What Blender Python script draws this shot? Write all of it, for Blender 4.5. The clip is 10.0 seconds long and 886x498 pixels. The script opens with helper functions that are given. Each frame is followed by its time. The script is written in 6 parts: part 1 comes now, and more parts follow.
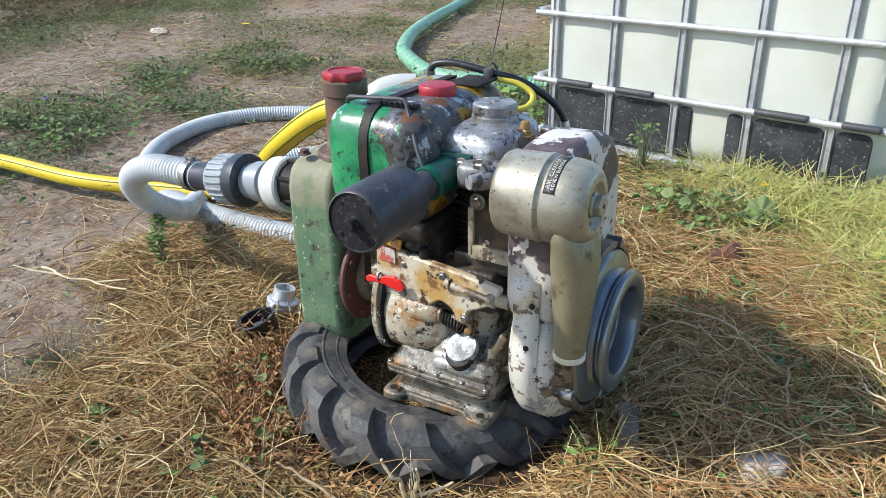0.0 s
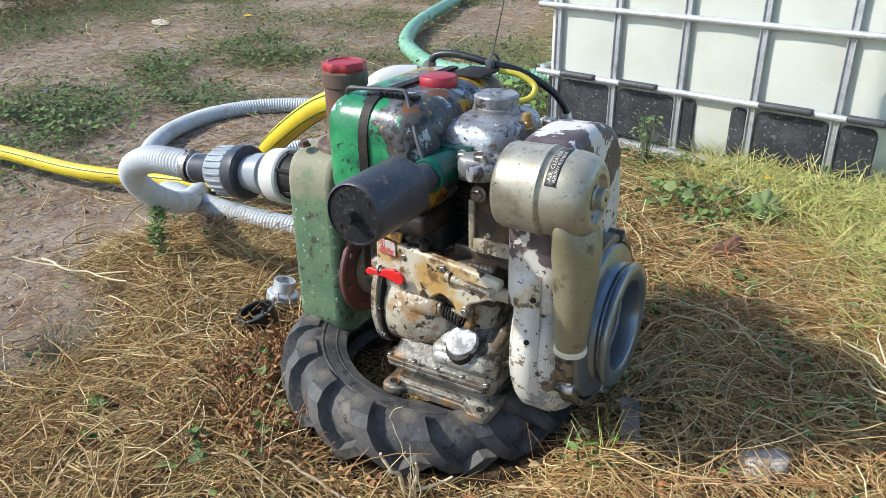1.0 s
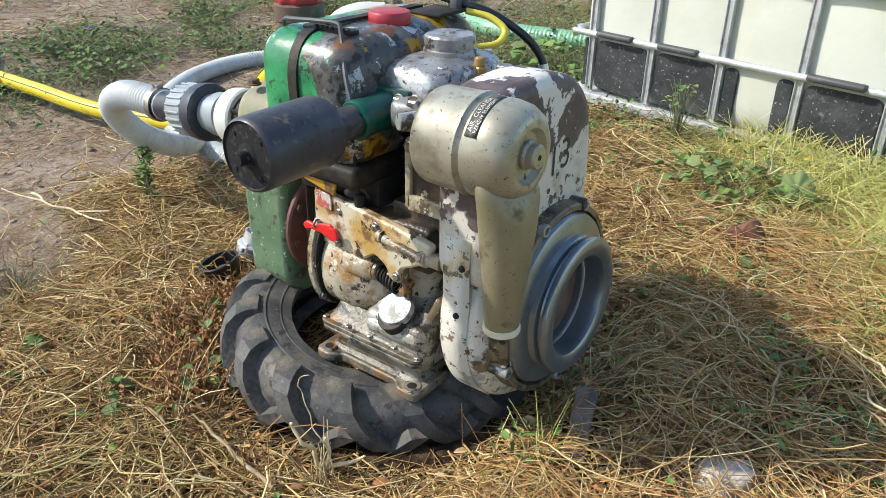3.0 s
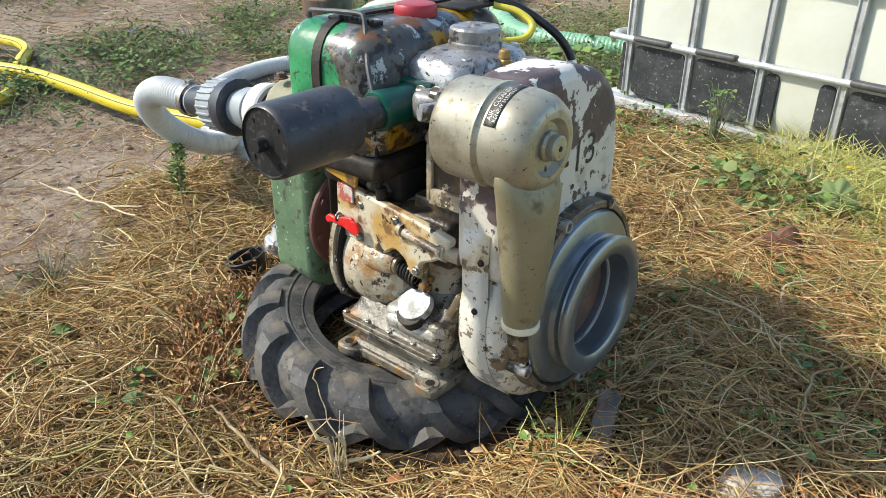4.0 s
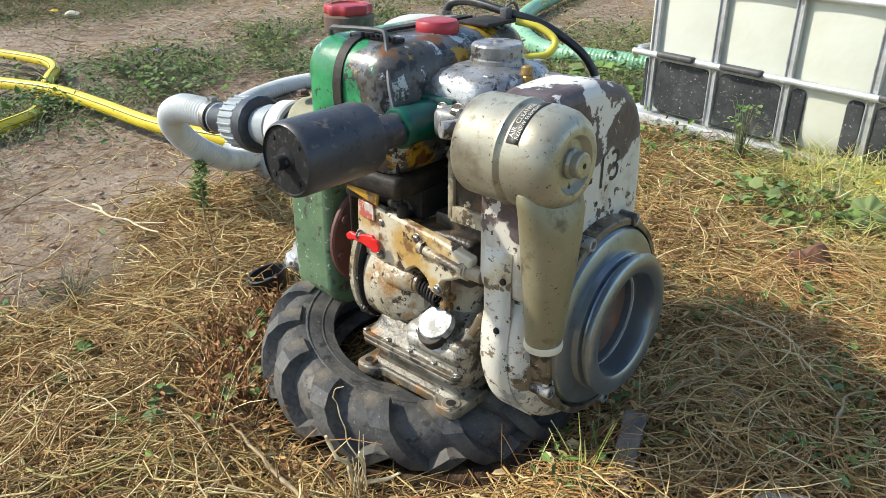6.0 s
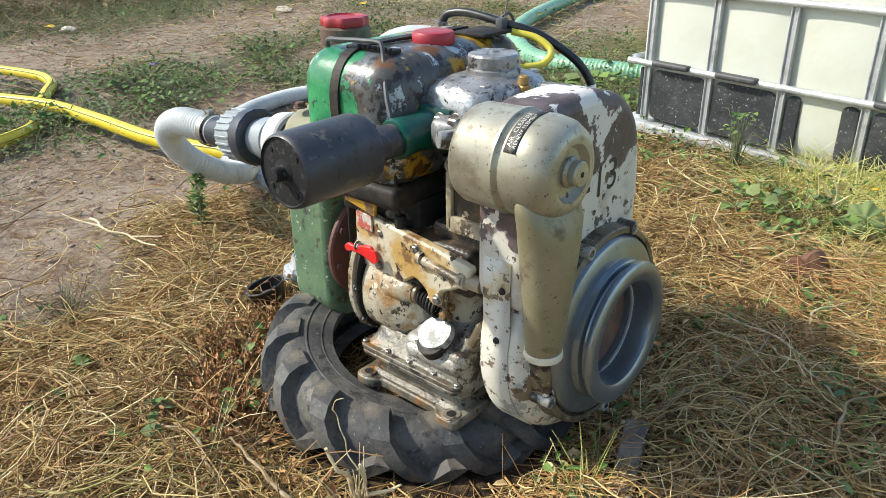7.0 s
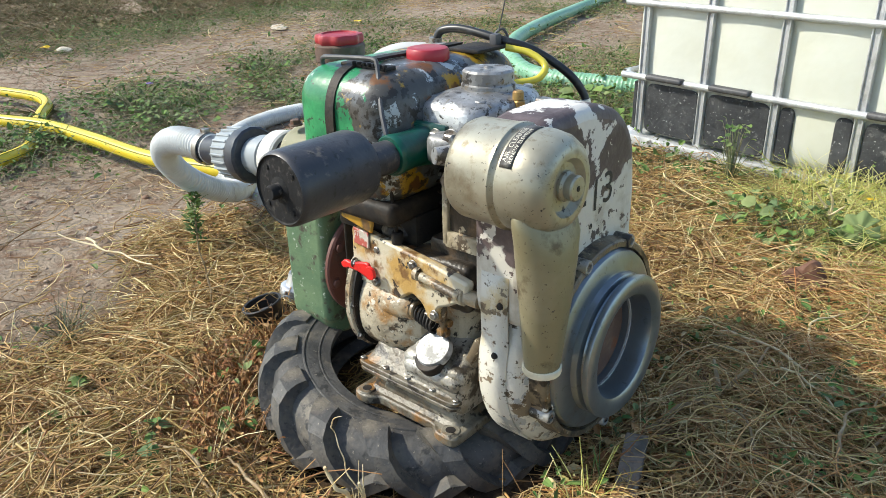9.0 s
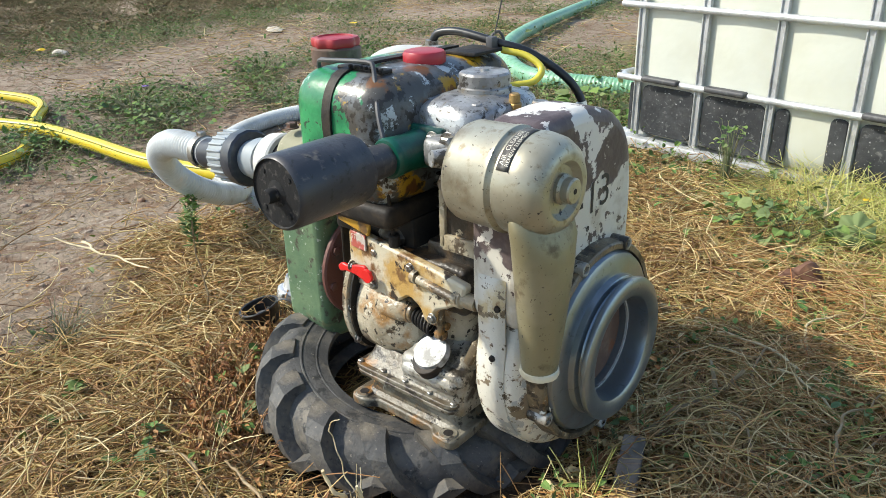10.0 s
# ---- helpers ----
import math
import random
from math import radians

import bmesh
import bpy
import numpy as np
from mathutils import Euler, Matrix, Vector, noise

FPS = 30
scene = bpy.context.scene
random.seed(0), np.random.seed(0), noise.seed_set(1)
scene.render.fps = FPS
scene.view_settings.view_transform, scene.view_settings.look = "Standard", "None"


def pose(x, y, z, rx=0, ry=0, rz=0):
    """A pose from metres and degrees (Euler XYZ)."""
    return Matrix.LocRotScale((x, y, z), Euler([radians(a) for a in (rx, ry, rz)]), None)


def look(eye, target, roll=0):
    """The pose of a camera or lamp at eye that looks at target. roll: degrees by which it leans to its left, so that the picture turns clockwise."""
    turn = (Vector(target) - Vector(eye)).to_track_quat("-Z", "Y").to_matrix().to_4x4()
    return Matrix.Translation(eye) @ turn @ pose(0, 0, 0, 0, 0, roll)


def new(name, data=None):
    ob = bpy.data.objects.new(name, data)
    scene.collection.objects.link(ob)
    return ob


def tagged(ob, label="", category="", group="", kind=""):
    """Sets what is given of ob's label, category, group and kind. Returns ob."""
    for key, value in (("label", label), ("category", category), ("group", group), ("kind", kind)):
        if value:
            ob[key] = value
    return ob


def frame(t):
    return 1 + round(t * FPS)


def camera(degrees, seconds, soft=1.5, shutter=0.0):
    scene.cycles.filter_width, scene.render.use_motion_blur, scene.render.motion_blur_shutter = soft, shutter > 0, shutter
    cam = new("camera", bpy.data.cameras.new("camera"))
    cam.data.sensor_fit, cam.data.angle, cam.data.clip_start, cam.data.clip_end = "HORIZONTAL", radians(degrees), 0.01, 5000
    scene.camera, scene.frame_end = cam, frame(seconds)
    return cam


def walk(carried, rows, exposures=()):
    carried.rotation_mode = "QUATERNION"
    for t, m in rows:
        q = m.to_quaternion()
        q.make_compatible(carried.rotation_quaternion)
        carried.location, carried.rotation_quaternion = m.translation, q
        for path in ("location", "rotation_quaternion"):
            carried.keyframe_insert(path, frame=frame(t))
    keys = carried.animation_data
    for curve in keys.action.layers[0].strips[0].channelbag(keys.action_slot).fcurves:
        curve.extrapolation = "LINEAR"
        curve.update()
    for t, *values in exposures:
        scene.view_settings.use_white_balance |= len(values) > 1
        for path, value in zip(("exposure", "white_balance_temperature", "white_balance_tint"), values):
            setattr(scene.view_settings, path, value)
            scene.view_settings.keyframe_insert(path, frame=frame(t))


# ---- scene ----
cam = camera(60.1, 10.0, 0.5)
PATH = [
    (0, (0.582, -1.041, 0.899), (-0.351, 0.519, 0.065), -1.1),
    (0.5, (0.579, -1.037, 0.896), (-0.354, 0.519, 0.053), -1.0),
    (1, (0.58, -1.031, 0.894), (-0.355, 0.519, 0.044), -1.0),
    (1.5, (0.576, -0.997, 0.9), (-0.362, 0.55, 0.047), -0.6),
    (2, (0.598, -0.91, 0.891), (-0.366, 0.605, 0.01), 0.5),
    (2.5, (0.653, -0.855, 0.837), (-0.384, 0.6, -0.061), -0.1),
    (2.7, (0.67, -0.841, 0.832), (-0.375, 0.594, -0.088), 0.2),
    (4, (0.704, -0.808, 0.799), (-0.445, 0.559, -0.101), 0.4),
    (4.5, (0.697, -0.798, 0.798), (-0.474, 0.556, -0.095), 0.5),
    (5, (0.697, -0.797, 0.801), (-0.486, 0.552, -0.081), 0.5),
    (5.5, (0.696, -0.798, 0.798), (-0.5, 0.547, -0.076), 0.1),
    (7, (0.694, -0.799, 0.795), (-0.512, 0.559, -0.043), -0.8),
    (7.5, (0.693, -0.799, 0.793), (-0.515, 0.565, -0.032), -1.1),
    (8, (0.694, -0.799, 0.794), (-0.515, 0.57, -0.022), -1.2),
    (8.5, (0.694, -0.799, 0.793), (-0.517, 0.572, -0.016), -1.4),
    (9, (0.693, -0.798, 0.795), (-0.517, 0.578, -0.007), -1.4),
    (9.5, (0.694, -0.798, 0.796), (-0.513, 0.583, 0.0), -1.5),
    (10, (0.692, -0.798, 0.797), (-0.512, 0.585, -0.002), -1.5),
]
walk(cam, [(t, look(eye, target, roll)) for t, eye, target, roll in PATH],
     [(0, 0.20, 6000, 9), (1.5, 0.20, 6050, 8), (4.0, 0.34, 6550, 6), (10, 0.34, 6550, 5)])

# ---- world, sun, exposure ----
SUN_AZ, SUN_EL = math.atan2(-0.57, -0.82), radians(41)
sun_dir = Vector((math.cos(SUN_EL) * math.cos(SUN_AZ), math.cos(SUN_EL) * math.sin(SUN_AZ), math.sin(SUN_EL)))
world = bpy.data.worlds.new("sky")
scene.world = world
world.use_nodes = True
wn = world.node_tree.nodes
sky = wn.new("ShaderNodeTexSky")
sky.sky_type, sky.sun_disc = "NISHITA", False
sky.sun_elevation, sky.sun_rotation = SUN_EL, math.pi / 2 - SUN_AZ
world.node_tree.links.new(sky.outputs[0], wn["Background"].inputs[0])
wn["Background"].inputs[1].default_value = 0.21
sun_data = bpy.data.lights.new("sun", "SUN")
sun_data.energy, sun_data.angle, sun_data.color = 4.6, radians(1.5), (1.0, 0.935, 0.83)
sun_ob = new("sun", sun_data)
sun_ob.matrix_world = look(sun_dir * 10, (0, 0, 0))


# ---- materials ----
def rgb(c):
    return (*c, 1.0)


def material(name, base, rough=0.6, metal=0.0, layers=(), bump=(), spec=0.5, island=None, transmit=0.0, coat=0.0):
    """base colour; layers of (colour, scale, low, high, detail) laid over it by noise; bump of (scale, strength)."""
    m = bpy.data.materials.new(name)
    m.use_nodes = True
    nt = m.node_tree
    n, ln = nt.nodes, nt.links
    b = n["Principled BSDF"]
    b.inputs["Roughness"].default_value = rough
    b.inputs["Metallic"].default_value = metal
    b.inputs["Specular IOR Level"].default_value = spec
    b.inputs["Transmission Weight"].default_value = transmit
    b.inputs["Coat Weight"].default_value = coat
    tc = n.new("ShaderNodeTexCoord")
    col = None
    if island:
        geo = n.new("ShaderNodeNewGeometry")
        ramp = n.new("ShaderNodeValToRGB")
        ramp.color_ramp.interpolation = "LINEAR"
        el = ramp.color_ramp.elements
        while len(el) < len(island):
            el.new(0.5)
        for i, c in enumerate(island):
            el[i].position = i / (len(island) - 1)
            el[i].color = rgb(c)
        ln.new(geo.outputs["Random Per Island"], ramp.inputs[0])
        col = ramp.outputs[0]
    for i, (c, scale, low, high, detail) in enumerate(layers):
        tex = n.new("ShaderNodeTexNoise")
        tex.noise_dimensions = "4D"
        tex.inputs["W"].default_value = i * 7.3 + len(name)
        tex.inputs["Scale"].default_value = scale
        tex.inputs["Detail"].default_value = detail
        tex.inputs["Roughness"].default_value = 0.62
        ln.new(tc.outputs["Object"], tex.inputs["Vector"])
        mr = n.new("ShaderNodeMapRange")
        mr.inputs["From Min"].default_value, mr.inputs["From Max"].default_value = low, high
        ln.new(tex.outputs["Fac"], mr.inputs["Value"])
        mix = n.new("ShaderNodeMix")
        mix.data_type = "RGBA"
        ln.new(mr.outputs[0], mix.inputs["Factor"])
        if col is None:
            mix.inputs["A"].default_value = rgb(base)
        else:
            ln.new(col, mix.inputs["A"])
        mix.inputs["B"].default_value = rgb(c)
        col = mix.outputs["Result"]
    if col is None:
        b.inputs["Base Color"].default_value = rgb(base)
    else:
        ln.new(col, b.inputs["Base Color"])
    prev = None
    for scale, strength in bump:
        tex = n.new("ShaderNodeTexNoise")
        tex.inputs["Scale"].default_value = scale
        tex.inputs["Detail"].default_value = 4
        ln.new(tc.outputs["Object"], tex.inputs["Vector"])
        bp = n.new("ShaderNodeBump")
        bp.inputs["Strength"].default_value = strength
        bp.inputs["Distance"].default_value = 0.4 / scale
        ln.new(tex.outputs["Fac"], bp.inputs["Height"])
        if prev:
            ln.new(prev.outputs[0], bp.inputs["Normal"])
        ln.new(bp.outputs[0], b.inputs["Normal"])
        prev = bp
    return m


GREEN_TANK = material("tank_green", (0.012, 0.16, 0.062), 0.34, layers=[((0.035, 0.27, 0.10), 14, 0.48, 0.6, 5), ((0.02, 0.03, 0.02), 34, 0.575, 0.59, 11), ((0.34, 0.42, 0.36), 26, 0.60, 0.612, 11), ((0.03, 0.03, 0.025), 120, 0.60, 0.65, 5)], bump=[(60, 0.15)])


def two_paints(name, a, b, aim, edge, soft=0.02):
    """One paint on the near side of a wavy line across the thing, another beyond it."""
    m = a.copy()
    m.name = name
    nt = m.node_tree
    n, ln = nt.nodes, nt.links
    pa = n["Principled BSDF"]
    src = pa.inputs["Base Color"].links[0].from_socket
    tc = [x for x in n if x.type == "TEX_COORD"][0]
    col = None
    for i, (c, scale, low, high, detail) in enumerate(b):
        if col is None:
            rgbn = n.new("ShaderNodeRGB")
            rgbn.outputs[0].default_value = rgb(c)
            col = rgbn.outputs[0]
            continue
        tex = n.new("ShaderNodeTexNoise")
        tex.noise_dimensions = "4D"
        tex.inputs["W"].default_value = i * 3.7
        tex.inputs["Scale"].default_value, tex.inputs["Detail"].default_value = scale, detail
        tex.inputs["Roughness"].default_value = 0.62
        ln.new(tc.outputs["Object"], tex.inputs["Vector"])
        mr = n.new("ShaderNodeMapRange")
        mr.inputs["From Min"].default_value, mr.inputs["From Max"].default_value = low, high
        ln.new(tex.outputs["Fac"], mr.inputs["Value"])
        mix = n.new("ShaderNodeMix")
        mix.data_type = "RGBA"
        ln.new(mr.outputs[0], mix.inputs["Factor"])
        ln.new(col, mix.inputs["A"])
        mix.inputs["B"].default_value = rgb(c)
        col = mix.outputs["Result"]
    dot = n.new("ShaderNodeVectorMath")
    dot.operation = "DOT_PRODUCT"
    ln.new(tc.outputs["Object"], dot.inputs[0])
    dot.inputs[1].default_value = aim
    wav = n.new("ShaderNodeTexNoise")
    wav.inputs["Scale"].default_value, wav.inputs["Detail"].default_value = 22, 6
    ln.new(tc.outputs["Object"], wav.inputs["Vector"])
    add = n.new("ShaderNodeMath")
    add.operation = "MULTIPLY_ADD"
    ln.new(wav.outputs["Fac"], add.inputs[0])
    add.inputs[1].default_value = 0.16
    ln.new(dot.outputs["Value"], add.inputs[2])
    mr = n.new("ShaderNodeMapRange")
    mr.inputs["From Min"].default_value, mr.inputs["From Max"].default_value = edge + 0.08 - soft / 2, edge + 0.08 + soft / 2
    ln.new(add.outputs[0], mr.inputs["Value"])
    mix = n.new("ShaderNodeMix")
    mix.data_type = "RGBA"
    ln.new(mr.outputs[0], mix.inputs["Factor"])
    ln.new(src, mix.inputs["A"])
    ln.new(col, mix.inputs["B"])
    ln.new(mix.outputs["Result"], pa.inputs["Base Color"])
    return m


# tank paint: green at the front end, worn grey, yellow and rust beyond; places are those of the engine
TANK_PAINT = two_paints("tank_paint", GREEN_TANK, [((0.065, 0.06, 0.053), 0, 0, 0, 0), ((0.13, 0.14, 0.15), 18, 0.45, 0.6, 7), ((0.40, 0.43, 0.44), 34, 0.56, 0.575, 11), ((0.38, 0.225, 0.02), 15, 0.53, 0.56, 11), ((0.14, 0.06, 0.02), 26, 0.55, 0.60, 10), ((0.025, 0.02, 0.016), 55, 0.525, 0.57, 11)], (1.0, 0.55, 0.0), -0.172, 0.004)
PUMP_TOP = material("pump_casting", (0.24, 0.23, 0.15), 0.7, layers=[((0.12, 0.17, 0.09), 12, 0.5, 0.62, 4), ((0.45, 0.42, 0.33), 60, 0.62, 0.7, 3)], bump=[(120, 0.35)])
PUMP_PAINT = two_paints("pump_paint", PUMP_TOP, [((0.085, 0.15, 0.08), 0, 0, 0, 0), ((0.13, 0.20, 0.105), 14, 0.45, 0.6, 6), ((0.20, 0.18, 0.08), 9, 0.58, 0.66, 5), ((0.40, 0.44, 0.37), 95, 0.62, 0.66, 4), ((0.05, 0.04, 0.03), 40, 0.56, 0.64, 7)], (0.0, 0.0, -1.0), -0.30, 0.03)
RUST_BROWN = material("rust_brown", (0.10, 0.06, 0.045), 0.75, layers=[((0.18, 0.13, 0.10), 20, 0.5, 0.6, 4), ((0.16, 0.06, 0.025), 35, 0.55, 0.65, 5)], bump=[(150, 0.3)])
FLANGE_RED = material("oxide_red", (0.12, 0.045, 0.035), 0.65, layers=[((0.07, 0.05, 0.045), 20, 0.5, 0.62, 4)], bump=[(120, 0.3)])
MUFFLER_BLACK = material("heat_black", (0.036, 0.037, 0.044), 0.40, layers=[((0.07, 0.067, 0.07), 14, 0.46, 0.66, 6), ((0.12, 0.105, 0.09), 55, 0.585, 0.68, 6), ((0.02, 0.02, 0.02), 90, 0.58, 0.66, 4)], bump=[(180, 0.18)])
MUFFLER_END = material("burnt_black", (0.012, 0.012, 0.013), 0.75, spec=0.25, layers=[((0.055, 0.05, 0.047), 120, 0.54, 0.64, 7)], bump=[(150, 0.3)])
PIPE_GREEN = material("pipe_green", (0.004, 0.075, 0.05), 0.35, layers=[((0.01, 0.05, 0.04), 20, 0.5, 0.6, 4), ((0.05, 0.045, 0.04), 45, 0.64, 0.7, 5)], bump=[(100, 0.15)])
CLEANER = material("cleaner_gold", (0.31, 0.285, 0.215), 0.36, 0.45, layers=[((0.40, 0.38, 0.30), 12, 0.45, 0.65, 4), ((0.19, 0.155, 0.10), 20, 0.54, 0.70, 6), ((0.24, 0.20, 0.13), 70, 0.56, 0.66, 5), ((0.05, 0.045, 0.045), 75, 0.655, 0.665, 8), ((0.13, 0.11, 0.08), 190, 0.63, 0.65, 4)], bump=[(200, 0.1)])
DUCT_OLIVE = material("duct_olive", (0.225, 0.20, 0.12), 0.42, 0.25, layers=[((0.28, 0.25, 0.165), 9, 0.45, 0.62, 4), ((0.10, 0.075, 0.04), 28, 0.57, 0.68, 6), ((0.05, 0.045, 0.045), 75, 0.66, 0.67, 8), ((0.11, 0.09, 0.055), 190, 0.63, 0.65, 4)], bump=[(200, 0.1)])
CREAM = material("cream_paint", (0.62, 0.58, 0.45), 0.5, layers=[((0.45, 0.4, 0.28), 20, 0.5, 0.65, 4)])
WHITE_WORN = material("white_worn", (0.56, 0.54, 0.48), 0.48, layers=[((0.48, 0.40, 0.25), 9, 0.50, 0.56, 9), ((0.32, 0.33, 0.32), 13, 0.57, 0.58, 10), ((0.17, 0.13, 0.085), 19, 0.59, 0.60, 11), ((0.09, 0.065, 0.04), 85, 0.585, 0.62, 8), ((0.22, 0.12, 0.05), 30, 0.60, 0.66, 8)], bump=[(60, 0.3), (200, 0.25)])
COWL_WHITE = material("cowl_white", (0.56, 0.53, 0.47), 0.55, layers=[((0.44, 0.40, 0.33), 20, 0.5, 0.6, 5), ((0.085, 0.062, 0.055), 40, 0.565, 0.58, 9), ((0.16, 0.11, 0.08), 13, 0.60, 0.62, 9)], bump=[(70, 0.3)])
COWL_PAINT = two_paints("cowl_paint", COWL_WHITE, [((0.078, 0.055, 0.055), 0, 0, 0, 0), ((0.13, 0.10, 0.10), 30, 0.45, 0.65, 6), ((0.58, 0.55, 0.51), 26, 0.56, 0.57, 9), ((0.62, 0.59, 0.55), 10, 0.575, 0.585, 9)], (0.0, -0.25, 1.0), 0.365, 0.006)
BRIGHT_METAL = material("bright_metal", (0.62, 0.63, 0.64), 0.35, 0.6, layers=[((0.4, 0.4, 0.4), 40, 0.55, 0.66, 4)])
CASTING = material("engine_casting", (0.44, 0.39, 0.295), 0.42, layers=[((0.24, 0.195, 0.125), 11, 0.43, 0.60, 7), ((0.30, 0.165, 0.06), 17, 0.52, 0.62, 8), ((0.085, 0.063, 0.042), 24, 0.53, 0.565, 11), ((0.52, 0.48, 0.39), 60, 0.60, 0.615, 9), ((0.032, 0.026, 0.02), 70, 0.57, 0.60, 11)], bump=[(35, 0.45), (150, 0.5)])
# oil-stained paint, kept near black for the shade in the cylinder cavity
OILY_SHADE = material("oil_soaked_paint", (0.035, 0.028, 0.022), 0.42, layers=[((0.10, 0.065, 0.035), 26, 0.5, 0.6, 7), ((0.40, 0.34, 0.24), 30, 0.60, 0.615, 9), ((0.20, 0.09, 0.03), 22, 0.58, 0.63, 8)], bump=[(40, 0.4), (170, 0.4)])
OIL_ALU = material("oily_aluminium", (0.37, 0.36, 0.33), 0.38, 0.3, layers=[((0.20, 0.175, 0.13), 16, 0.44, 0.60, 7), ((0.05, 0.042, 0.033), 24, 0.53, 0.60, 9), ((0.03, 0.026, 0.02), 130, 0.56, 0.61, 7)], bump=[(60, 0.35), (200, 0.3)])
CASTING_DARK = material("oily_casting", (0.12, 0.092, 0.06), 0.36, layers=[((0.21, 0.165, 0.10), 22, 0.46, 0.62, 9), ((0.25, 0.13, 0.04), 18, 0.56, 0.64, 8), ((0.028, 0.022, 0.017), 40, 0.51, 0.58, 9), ((0.40, 0.35, 0.26), 90, 0.615, 0.635, 7)], bump=[(45, 0.15), (170, 0.35)])
YELLOW_RUST = material("ochre_paint", (0.50, 0.45, 0.34), 0.45, layers=[((0.42, 0.265, 0.085), 11, 0.47, 0.56, 9), ((0.17, 0.09, 0.035), 22, 0.54, 0.60, 11), ((0.04, 0.03, 0.025), 36, 0.56, 0.585, 11)], bump=[(90, 0.35)])
OCHRE = material("ochre_bracket", (0.42, 0.23, 0.02), 0.5, layers=[((0.10, 0.06, 0.03), 40, 0.52, 0.6, 7), ((0.25, 0.12, 0.03), 22, 0.5, 0.64, 5)], bump=[(90, 0.3)])
ALU = material("cast_aluminium", (0.36, 0.365, 0.37), 0.45, 0.45, layers=[((0.22, 0.215, 0.21), 24, 0.45, 0.6, 8), ((0.55, 0.56, 0.56), 18, 0.57, 0.58, 10), ((0.07, 0.065, 0.06), 30, 0.575, 0.60, 10), ((0.05, 0.045, 0.04), 120, 0.58, 0.63, 7), ((0.20, 0.16, 0.10), 50, 0.60, 0.66, 6)], bump=[(60, 0.35), (220, 0.3)])
ALU_CAP = material("bright_cap", (0.46, 0.465, 0.47), 0.5, 0.2, layers=[((0.17, 0.17, 0.165), 40, 0.5, 0.62, 6), ((0.07, 0.065, 0.06), 90, 0.61, 0.65, 6)], bump=[(150, 0.15)], spec=0.3)
STEEL = material("worn_steel", (0.30, 0.29, 0.27), 0.42, 0.8, layers=[((0.12, 0.09, 0.07), 60, 0.5, 0.62, 5)], bump=[(200, 0.15)])
GREY_PULLEY = material("pulley_grey", (0.21, 0.24, 0.265), 0.30, 0.75, layers=[((0.27, 0.31, 0.345), 9, 0.45, 0.65, 4), ((0.22, 0.19, 0.15), 13, 0.58, 0.72, 5), ((0.15, 0.16, 0.17), 80, 0.6, 0.7, 4)], bump=[(220, 0.08)])
BLACK_OIL = material("oily_black", (0.016, 0.014, 0.013), 0.62, spec=0.3, layers=[((0.04, 0.03, 0.022), 30, 0.5, 0.65, 5)], bump=[(90, 0.3)])
BLACK_RUBBER = material("black_rubber", (0.014, 0.014, 0.015), 0.38, layers=[((0.04, 0.04, 0.04), 40, 0.55, 0.7, 3)])
TYRE = material("tyre_rubber", (0.046, 0.045, 0.045), 0.66, layers=[((0.085, 0.082, 0.078), 12, 0.42, 0.60, 7), ((0.17, 0.145, 0.11), 16, 0.48, 0.68, 9), ((0.03, 0.03, 0.03), 45, 0.55, 0.63, 7), ((0.19, 0.17, 0.14), 170, 0.64, 0.68, 3)], bump=[(140, 0.35), (30, 0.25)])
RED = material("red_plastic", (0.34, 0.018, 0.028), 0.42, layers=[((0.30, 0.03, 0.035), 22, 0.5, 0.66, 4), ((0.55, 0.20, 0.18), 50, 0.63, 0.72, 4)], bump=[(160, 0.1)])
RED_BRIGHT = material("red_paint", (0.62, 0.018, 0.018), 0.38, layers=[((0.40, 0.012, 0.012), 60, 0.55, 0.66, 3)])
BRASS = material("brass", (0.40, 0.26, 0.09), 0.5, 0.5, layers=[((0.2, 0.12, 0.05), 60, 0.55, 0.66, 3)])
LABEL_BLACK = material("label_black", (0.055, 0.05, 0.045), 0.5, layers=[((0.12, 0.11, 0.09), 60, 0.55, 0.65, 4)])
LETTER = material("letter_pale", (0.55, 0.52, 0.44), 0.5)
INK = material("stencil_black", (0.02, 0.02, 0.022), 0.6, layers=[((0.2, 0.18, 0.16), 60, 0.62, 0.66, 5)])
PLATE_RED = material("plate_red", (0.40, 0.09, 0.07), 0.5, layers=[((0.5, 0.45, 0.4), 40, 0.52, 0.6, 4)])
SUMP = material("greasy_sump", (0.13, 0.115, 0.085), 0.45, layers=[((0.20, 0.18, 0.14), 12, 0.46, 0.58, 8), ((0.22, 0.105, 0.028), 13, 0.52, 0.58, 11), ((0.09, 0.07, 0.045), 26, 0.50, 0.58, 10), ((0.03, 0.025, 0.02), 48, 0.545, 0.585, 10), ((0.36, 0.33, 0.27), 40, 0.63, 0.66, 10)], bump=[(40, 0.35), (160, 0.35)])
HOSE_WHITE = material("hose_white", (0.50, 0.52, 0.52), 0.40, layers=[((0.38, 0.39, 0.37), 9, 0.48, 0.66, 6), ((0.30, 0.26, 0.20), 14, 0.60, 0.72, 7)], spec=0.45)
HOSE_YELLOW = material("hose_yellow", (0.66, 0.50, 0.025), 0.42, layers=[((0.52, 0.37, 0.03), 8, 0.5, 0.7, 4)], bump=[(150, 0.1)])
STRIPE = material("hose_stripe", (0.16, 0.17, 0.03), 0.9, spec=0.1)
HOSE_GREEN = material("hose_green", (0.17, 0.36, 0.22), 0.42, layers=[((0.25, 0.42, 0.29), 6, 0.45, 0.65, 3)])
